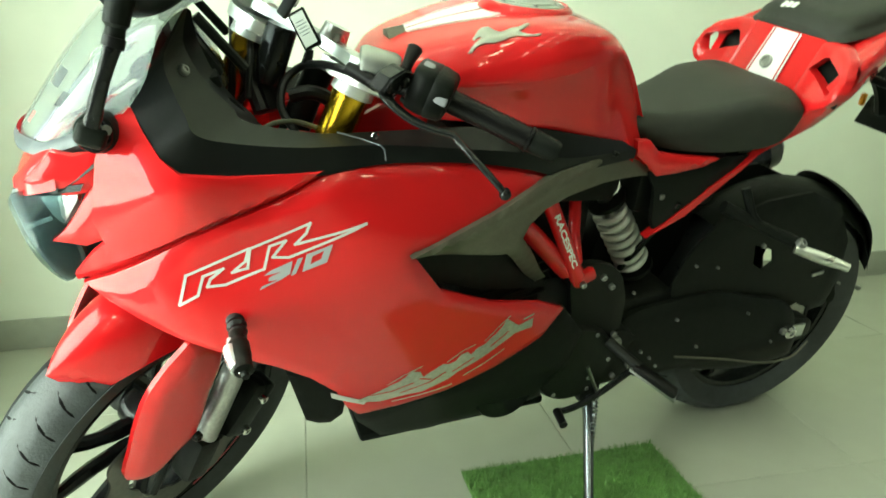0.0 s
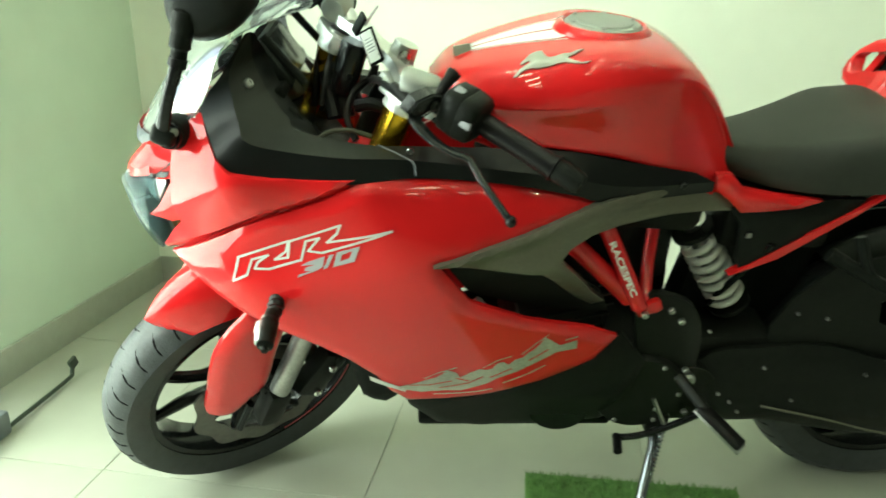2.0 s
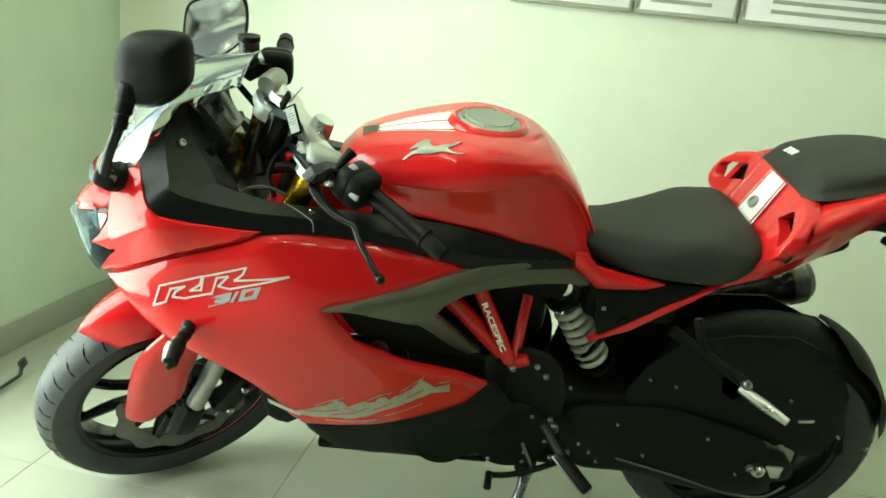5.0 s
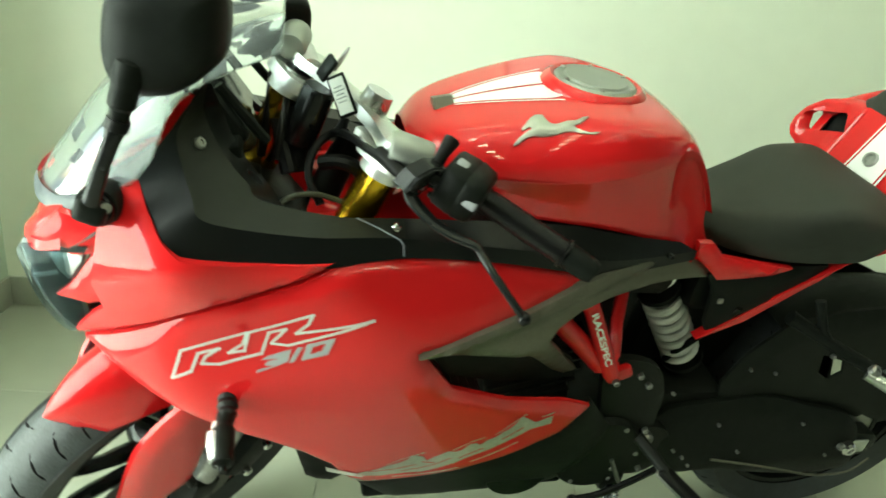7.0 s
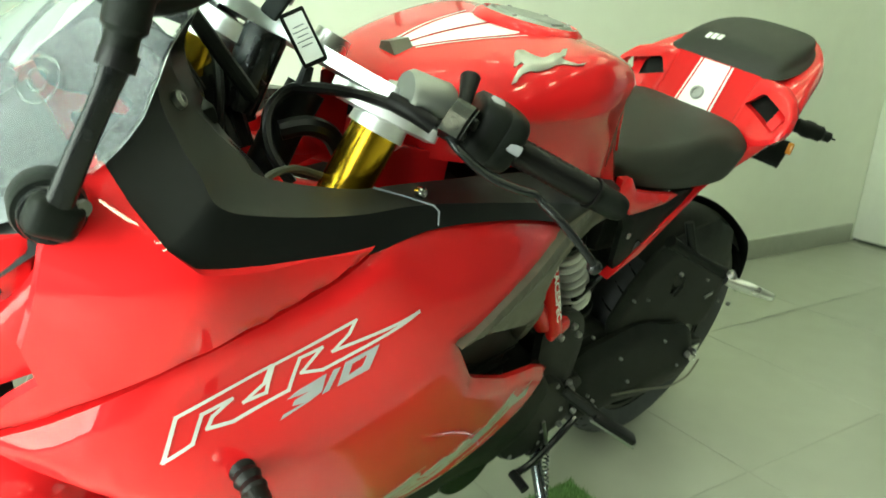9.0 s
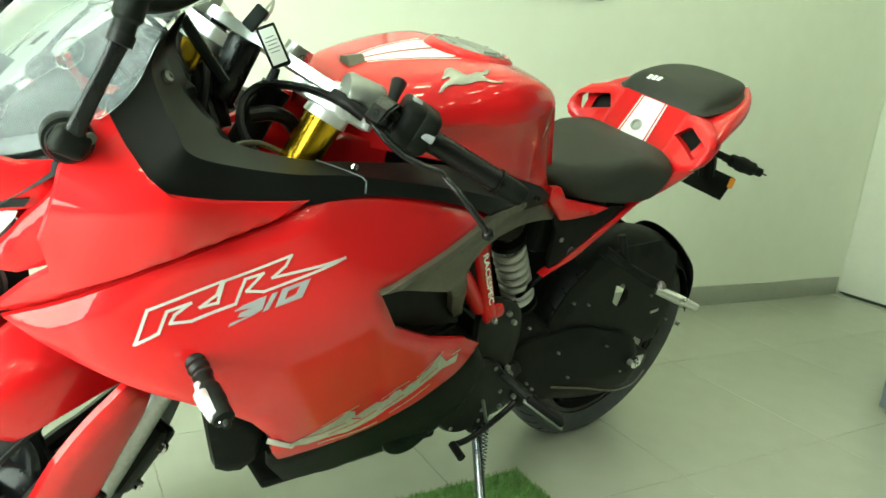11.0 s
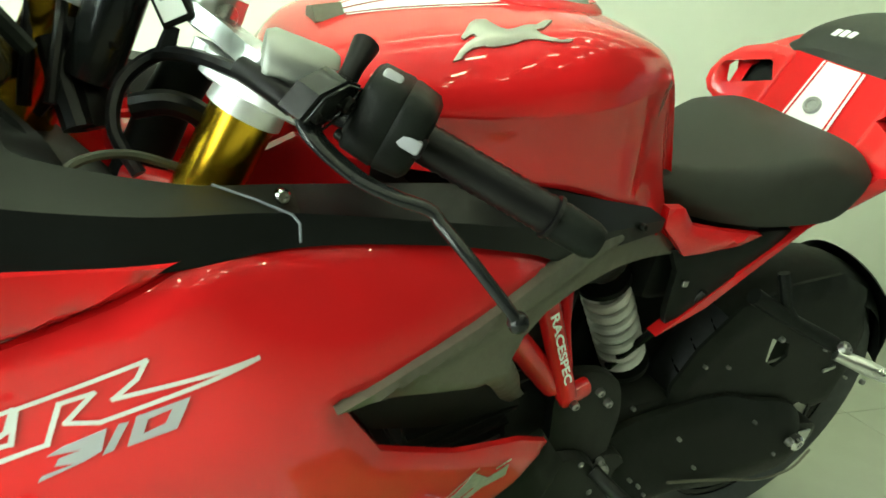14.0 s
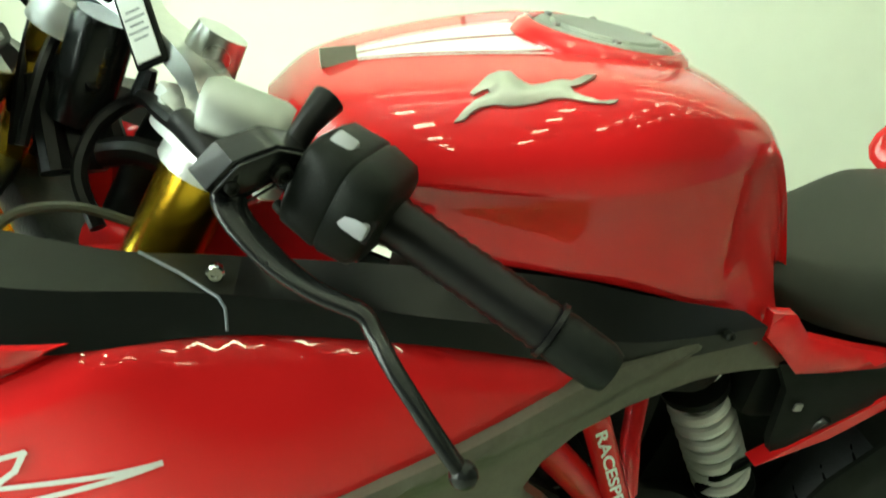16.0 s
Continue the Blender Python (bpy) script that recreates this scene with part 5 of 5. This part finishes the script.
part("tail_tip", box((0.05, 0.06, 0.012), pose(.825, 0, 1.025, 0, -10, 0), 0.005), WHITE, bike)
for s in (-1, 1):
    ind = part("rear_indicator", tube([(.785, s * .04, .868), (.805, s * .09, .862)], 0.009, 12), CABLE, bike, "small black rear indicator")
    part("indicator_body", tube([(.80, s * .085, .862), (.815, s * .10, .860), (.832, s * .117, .857), (.848, s * .136, .854), (.865, s * .155, .851), (.876, s * .167, .849)], [0.010, 0.016, 0.019, 0.017, 0.011, 0.002], 14, None, 18), BLACK, ind)
    part("reflector", box((0.012, 0.014, 0.03), pose(.925, s * .07, .785), 0.005), AMBER, plate, "amber side reflector")
    fi = part("front_indicator", tube([(-.55, s * (.222 + .0065 * k), .64 - .0007 * k) for k in range(10)], [0.0165, 0.0155, 0.0125, 0.0145, 0.0115, 0.0138, 0.011, 0.013, 0.0105, 0.0105], 16), CABLE, bike, "front indicator on a rubber stalk")
    part("indicator_body", tube([(-.552, s * .272, .636), (-.553, s * .30, .633), (-.552, s * .335, .628), (-.551, s * .35, .625)], [0.011, 0.0145, 0.013, 0.005], 16, None, 20), BLACK, fi)
    part("indicator_lens", tube([(-.561, s * .283, .636), (-.563, s * .305, .634), (-.560, s * .33, .629), (-.556, s * .342, .627)], [0.006, 0.0105, 0.0095, 0.003], 14, None, 16), LENS, fi, "clear indicator lens")

# ---- engine, frame, rear end ----
eng = box((0.30, 0.22, 0.16), pose(.06, 0, .33, 0, 6, 0), 0.03)
engine = part("engine", eng, ENGINE, bike, "black engine crankcase")
part("cylinder", box((0.16, 0.2, 0.2), pose(-.06, 0, .49, 0, -15, 0), 0.02), ENGINE, engine)
for k in range(7):
    part("cooling_fin", box((0.17, 0.21, 0.005), pose(-.075 + 0.006 * k, 0, .41 + 0.025 * k, 0, -15, 0), 0.001), ENGINE, engine)
for s in (-1, 1):
    part("side_cover", disc_at(Matrix.Translation((.10, s * .118, .34)) @ ACROSS, 0.09, 0.05, 40), ENGINE, engine)
    part("clutch_cover", disc_at(Matrix.Translation((-.05, s * .115, .30)) @ ACROSS, 0.065, 0.045, 36), GLOSS_BLACK, engine)
    for i in range(6):
        a = 2 * math.pi * i / 6
        bolt((.10 + 0.078 * math.cos(a), s * .142, .34 + 0.078 * math.sin(a)), (0, s, 0), 0.005, engine, STEEL)
radiator = part("radiator", box((0.035, 0.26, 0.22), pose(-.36, 0, .47, 0, -12, 0), 0.006), BLACK, bike, "black radiator")
for k in range(12):
    part("radiator_fin", box((0.002, 0.24, 0.004), pose(-.385 + 0.0035 * k, 0, .385 + 0.0165 * k, 0, -12, 0), 0.0), ENGINE, radiator)
for s in (-1, 1):
    part("belly_pan", sheet([(-.345, .30), (-.36, .345), (-.29, .36), (-.197, .385), (-.106, .42), (-.015, .465), (.04, .50), (.095, .43), (.06, .30), (.045, .245), (-.05, .225), (-.20, .215), (-.29, .225)],
                            lambda x, z: 0.165 - 0.35 * max(0, 0.36 - z), 0.02, 0.01, 0.015, 0.03, s, False), MATT, bike, "black lower belly panel")
    part("intake_scoop", sheet([(-0.47, 0.445), (-0.454, 0.386), (-0.437, 0.323), (-0.416, 0.31), (-0.393, 0.306), (-0.372, 0.323), (-0.367, 0.351), (-0.366, 0.38), (-0.376, 0.4), (-0.403, 0.423), (-0.43, 0.44)], lambda x, z: 0.130 + 0.1 * max(0, x + 0.40), 0.012, 0.02, 0.006, 0.012, s, False), BLACK, bike, "black intake scoop")
part("belly_floor", box((0.40, 0.20, 0.02), pose(-.13, 0, .222), 0.008), BLACK, bike)
# red trellis at the side
for s in (-1, 1):
    part("trellis_tube", tube([(-.022, s * .133, .725), (.003, s * .135, .677), (.030, s * .137, .623), (.066, s * .139, .55)], 0.0145, 16), RED, bike, "red frame tube")
    part("trellis_tube", tube([(.098, s * .045, .665), (.091, s * .070, .607), (.082, s * .110, .56), (.072, s * .134, .545)], 0.0115, 14), RED, bike, "red frame tube")
    fb = part("frame_bracket", box((0.05, 0.018, 0.028), pose(.085, s * .134, .545, 0, -25, 0), 0.008), RED, bike, "red frame bracket")
    bolt((.075, s * .152, .54), (0, s, 0), 0.006, fb, STEEL)
    part("footrest_plate", sheet([(.07, .56), (.16, .55), (.20, .48), (.21, .38), (.26, .31), (.22, .26), (.14, .27), (.10, .36), (.08, .46)], lambda x, z: 0.128, 0.02, 0.016, 0.004, 0.01, s, True), ENGINE, bike, "black footrest plate")
    for x, z in ((.127, .541), (.15, .517), (.18, .40), (.14, .30), (.20, .29), (.235, .31)):
        bolt((x, s * .14, z), (0, s, 0), 0.006, bike, STEEL)
    pg = part("rider_footrest", tube([(.17, s * .14, .385), (.19, s * .175, .37), (.205, s * .205, .36)], 0.011, 14), ENGINE, bike, "rider footrest with a rubber pad")
    part("footrest_pad", box((0.030, 0.014, 0.098), towards((.228, s * .232, .346), (.268, s * .275, .322)), 0.006), CABLE, pg)
    part("footrest_edge", box((0.033, 0.006, 0.104), towards((.228, s * .229, .338), (.268, s * .272, .314)), 0.002), STEEL, pg, "bright metal footrest frame")
    ph = tube([(.385, s * .125, .655), (.46, s * .155, .62), (.53, s * .19, .592)], [0.013, 0.011, 0.013], 12)
    ph = join(ph, tube([(.43, s * .125, .69), (.445, s * .145, .64), (.46, s * .155, .62)], 0.009, 10))
    hg = part("pillion_footrest_hanger", ph, BLACK, bike, "black pillion footrest hanger")
    bolt((.53, s * .205, .595), (0.2, s * .6, .7), 0.011, hg, STEEL)
    part("pillion_footrest", tube([(.522, s * .202, .585), (.556, s * .238, .579), (.592, s * .276, .572)], [0.010, 0.0125, 0.008], 12), ALLOY, hg, "bright alloy pillion footrest")
part("brake_rod", tube([(.236, -.045, .49), (.262, -.08, .58), (.286, -.114, .668)], 0.0065, 10), GLOSS_BLACK, bike, "thin black strut rod")
# shock
top, low = Vector((.165, -.03, .668)), Vector((.297, -.03, .462))
axis = (low - top).normalized()
shock = part("rear_shock", tube([top, low], 0.016, 14), STEEL, bike, "rear shock with a white coil spring")
side_a = axis.orthogonal().normalized()
side_b = axis.cross(side_a)
helix = [top.lerp(low, 0.14 + 0.72 * k / 150) + (side_a * math.cos(k * 2 * math.pi * 7.5 / 150) + side_b * math.sin(k * 2 * math.pi * 7.5 / 150)) * 0.031 for k in range(151)]
part("coil_spring", tube(helix, 0.0072, 8), SPRING, shock, "white painted coil spring")
for t in (0.1, 0.9):
    part("spring_seat", tube([top.lerp(low, t - 0.02), top.lerp(low, t + 0.02)], 0.04, 24), BLACK, shock)
part("shock_eye", tube([top + Vector((0, -.03, .02)), top + Vector((0, .03, .02))], 0.018, 16), CHROME, shock)
part("battery_box", box((0.20, 0.16, 0.14), pose(.31, 0, .70), 0.02), BLACK, bike)
part("inner_tail", box((0.30, 0.16, 0.08), pose(.56, 0, .82, 0, -28, 0), 0.02), BLACK, bike)
# three plain blocks added to shut out the bright background behind gaps
part("engine_gap_block", box((0.19, 0.18, 0.16), pose(.275, 0, .36), 0.02), ENGINE, bike)
part("shock_gap_block", box((0.24, 0.08, 0.26), pose(.33, .05, .53, 0, 10, 0), 0.02), BLACK, bike)
part("trellis_gap_block", box((0.20, 0.12, 0.20), pose(.05, 0.02, .63), 0.03), BLACK, bike)
part("airbox", box((0.36, 0.16, 0.14), pose(.0, 0, .74, 0, 4, 0), 0.03), BLACK, bike)
# swing arm, chain, sprocket
for s in (-1, 1):
    arm = sheet([(.19, .36), (.22, .40), (.34, .39), (.50, .375), (.60, .36), (.70, .335), (.755, .32), (.755, .275), (.68, .265), (.56, .285), (.40, .29), (.24, .30)], lambda x, z: 0.115 + 0.02 * min(1, max(0, (x - .3) / .3)), 0.03, 0.035, 0.006, 0.01, s, True)
    sw = part("swing_arm", arm, ENGINE, bike, "black swing arm")
    bolt((.664, s * .150, .321), (0, s, 0), 0.016, sw, CHROME)
    bolt((.645, s * .152, .325), (0, s, 0), 0.008, sw, STEEL)
    part("chain_adjuster", box((0.06, 0.006, 0.035), pose(.70, s * .137, .305), 0.006), ALLOY, sw)
    bolt((.19, s * .135, .375), (0, s, 0), 0.014, sw, STEEL)
part("chain_guard", sheet([(.22, .40), (.34, .425), (.46, .43), (.56, .405), (.66, .38), (.70, .34), (.72, .27), (.73, .225), (.68, .205), (.60, .205), (.50, .225), (.38, .258), (.26, .27)], lambda x, z: 0.15 - 0.25 * abs(z - .29), 0.02, 0.012, 0.012, 0.03, -1, True), MATT, bike, "black chain guard")
part("guard_rim", tube([(.342, -.153, .318), (.475, -.155, .285), (.60, -.155, .247), (.67, -.153, .238), (.712, -.152, .245), (.745, -.148, .275)], 0.0024, 8, None, 50), TRIM, bike, "thin grey guard rail by the rear wheel")
for x, y, z in ((.324, -.152, .415), (.444, -.104, .495), (.539, -.135, .382), (.252, -.15, .347), (.279, -.15, .325), (.207, -.14, .493), (.854, -.094, .386), (.384, -.104, .507), (.704, -.104, .487), (.30, -.15, .30), (.40, -.15, .33), (.62, -.15, .30)):
    bolt((x, y, z), (0, -1, 0.1), 0.0032, bike, STEEL)
# bright bar in place of the pale background showing through a gap
part("pale_gap_bar", box((0.034, 0.004, 0.007), pose(.761, -.099, .43, 0, -8, 0), 0.001), ALLOY, bike)
part("sprocket", disc_at(Matrix.Translation((.6825, -.088, .305)) @ ACROSS, 0.10, 0.006, 48), STEEL, rear_wheel, "steel rear sprocket")
chain = [(.20, -.088, .375)] + [(.6825 + 0.1 * math.cos(a), -.088, .305 + 0.1 * math.sin(a)) for a in (radians(85 - 170 * k / 10) for k in range(11))] + [(.20, -.088, .315)]
part("drive_chain", tube(chain, 0.007, 6), ENGINE, bike, "dark drive chain")
part("front_sprocket_cover", disc_at(Matrix.Translation((.20, -.105, .345)) @ ACROSS, 0.055, 0.05, 28), ENGINE, engine)
# rear hugger with a hanging mud flap
hrows = []
for k in range(41):
    a = radians(130 - 112 * k / 40)
    flare = 0.023
    row = []
    for j in range(9):
        q = -1 + 2 * j / 8
        r = 0.305 + flare - 0.05 * abs(q) ** 2.5
        row.append(Vector((.6825 + r * math.cos(a), 0.092 * q, .305 + r * math.sin(a))))
    hrows.append(row)
bm = grid(bmesh.new(), hrows)
bmesh.ops.solidify(bm, geom=bm.faces[:], thickness=0.004)
hug = part("rear_hugger", normals(bm), MATT, bike, "black rear hugger and mud flap")
FLAP = [(.70, .60), (.755, .606), (.80, .60), (.885, .545), (.928, .486), (.962, .42), (.983, .30), (.978, .27), (.955, .238), (.893, .262), (.885, .31), (.885, .40), (.84, .49), (.76, .57)]
part("mud_flap", sheet(FLAP, lambda x, z: 0.068 - 0.05 * max(0, x - .80), 0.016, 0.125, 0.018, 0.04, -1, False), MATT, hug, "black angular mud flap")
rows = []
for k in range(25):
    row = []
    for j in range(13):
        q = -1 + j / 6
        a = radians(74 - 10 * q * q + (24 - 74 + 10 * q * q) * k / 24)
        r = 0.346 - 0.034 * q * q - 0.048 * (k / 24) ** 2
        row.append(Vector((.6825 + r * math.cos(a), 0.096 * q, .305 + r * math.sin(a))))
    rows.append(row)
bm = grid(bmesh.new(), rows)
bmesh.ops.solidify(bm, geom=bm.faces[:], thickness=0.004)
part("flap_hood", normals(bm), MATT, hug, "curved black hood of the mud flap", 50)
# plates added over the spokes to keep the wheel's sides dark
for s in (-1, 1):
    part("wheel_dark_plate", sheet([(.44, .60), (.55, .63), (.67, .64), (.77, .60)] + ([(.84, .50), (.86, .40), (.84, .32), (.78, .31)] if s < 0 else [(.79, .52), (.785, .42), (.75, .36)]) + [(.70, .34), (.58, .365), (.46, .38), (.36, .39), (.35, .46), (.38, .53)],
                              lambda x, z: 0.095, 0.025, 0.006, 0.01, 0.02, s, False, [[(.540, .532), (.598, .512), (.610, .482), (.584, .463), (.552, .482)]] if s < 0 else []), MATT, hug, "added black plate that keeps the wheel's side dark")
    bolt((.93, s * .094, .36), (0, s, 0), 0.006, hug, STEEL)
    bolt((.56, s * .10, .53), (0, s, 0), 0.005, hug, STEEL)
# silencer on the right
sil = tube([(.30, .13, .42), (.42, .16, .50), (.52, .175, .555), (.68, .185, .60), (.775, .19, .625)], [0.03, 0.045, 0.062, 0.064, 0.058], 24, None, 24)
exhaust = part("silencer", sil, GLOSS_BLACK, bike, "black silencer with a bright end cap")
part("end_cap", tube([(.765, .19, .622), (.80, .191, .632), (.815, .192, .636)], [0.060, 0.058, 0.045], 24), DISC, exhaust, "bright metal end cap")
part("header_pipe", tube([(-.20, .0, .45), (-.28, .0, .36), (-.22, .03, .25), (-.05, .08, .22), (.15, .11, .26), (.30, .13, .42)], 0.02, 14, None, 40), STEEL, exhaust)
# side stand, gear pedal
inv = BIKE_POSE.inverted()
foot_at = inv @ Vector((0.272, 1.19, 0.024))
st = part("side_stand", tube([(.15, -.135, .25), (.146, -.16, .21), foot_at + Vector((0, 0, 0.012))], [0.013, 0.0115, 0.010], 14), DARK_CHROME, bike, "dark chromed side stand with a return spring")
part("stand_foot", box((0.05, 0.035, 0.008), inv @ pose(0.272, 1.19, 0.022, 0, 0, 20), 0.003), GLOSS_BLACK, st)
part("stand_bracket", box((0.05, 0.04, 0.05), pose(.15, -.125, .26), 0.01), ENGINE, st)
sp_a, sp_b = Vector((.162, -.15, .262)), Vector((.156, -.16, .21)).lerp(foot_at, 0.42)
ax_s = (sp_b - sp_a).normalized()
o1 = ax_s.orthogonal().normalized()
o2 = ax_s.cross(o1)
part("stand_spring", tube([sp_a.lerp(sp_b, k / 120) + (o1 * math.cos(k * 0.85) + o2 * math.sin(k * 0.85)) * 0.0055 for k in range(121)], 0.0015, 6), DARK_CHROME, st, "bright return spring")
gp = part("gear_pedal", tube([(.235, -.15, .30), (.17, -.155, .265), (.11, -.16, .245), (.065, -.16, .24)], 0.007, 10, None, 20), GLOSS_BLACK, bike, "black gear change pedal")
part("pedal_toe", tube([(.068, -.155, .24), (.062, -.195, .238)], 0.009, 12), CABLE, gp)
part("link_rod", tube([(.16, -.15, .268), (.13, -.145, .33)], 0.004, 8), STEEL, gp)


def frame_text(u, v):
    a, b = Vector((-.006, -.1505, .693)), Vector((.052, -.154, .577))
    d = (b - a)
    across = Vector((0.75, 0.05, 0.4)).normalized()
    return a + d * (u / 4.9) + across * (0.0155 * (v - 0.35))


lettering("frame_word", "RACESPEC", 1.0, frame_text, WHITE, "white printed word on the red frame tube")


# ---- lamps of the room ----
# the tube at (2.95, 1.8) is added only to brighten the right side
for u, w in ((0.0, 0.75), (1.6, 0.75), (0.0, 1.8), (1.6, 1.8), (2.9, 0.75), (2.95, 1.8)):
    lamp = empty("tube_light", ROOM @ pose(u, w, HIGH - 0.001), "lit white tube light on the ceiling", "ceiling light", group="tube lights")
    part("housing", box((1.24, 0.06, 0.03), pose(0, 0, -0.016), 0.006), DOOR, lamp)
    part("tube", tube([(-0.59, 0, -0.048), (0.59, 0, -0.048)], 0.012, 14), LAMP, lamp, "glowing white tube")
for i in range(4):
    for j in range(5):
        lamp = empty("downlight", ROOM @ pose(-0.6 + 1.1 * i, -3.3 + 0.9 * j, HIGH - 0.001), "small lit square downlight in the ceiling", "ceiling light", group="downlights")
        part("rim", box((0.19, 0.19, 0.012), pose(0, 0, -0.007), 0.003), DOOR, lamp)
        part("diffuser", box((0.16, 0.16, 0.006), pose(0, 0, -0.0165), 0.001), SPOT, lamp, "glowing white diffuser")

# ---- floor tiles, 0.61 m apart, with thin joints ----
shared = bpy.data.meshes.new("floor_tile")
bm = box((0.608, 0.608, 0.008), pose(0, 0, -0.004), 0.0012)
bm.to_mesh(shared)
bm.free()
shared.materials.append(TILE)
STEP = 0.61
for i in range(-2, 7):
    for j in range(-12, 2):
        u, w = -0.055 + STEP * (i + 0.5), 1.178 + STEP * (j + 0.5)
        if w - STEP / 2 < FRONT or w + STEP / 2 > BACK + 0.2 or u + STEP / 2 > RIGHT + 0.4:
            continue
        t = new("tile", shared)
        t.parent = floor
        t.matrix_basis = ROOM @ pose(u, w, 0)
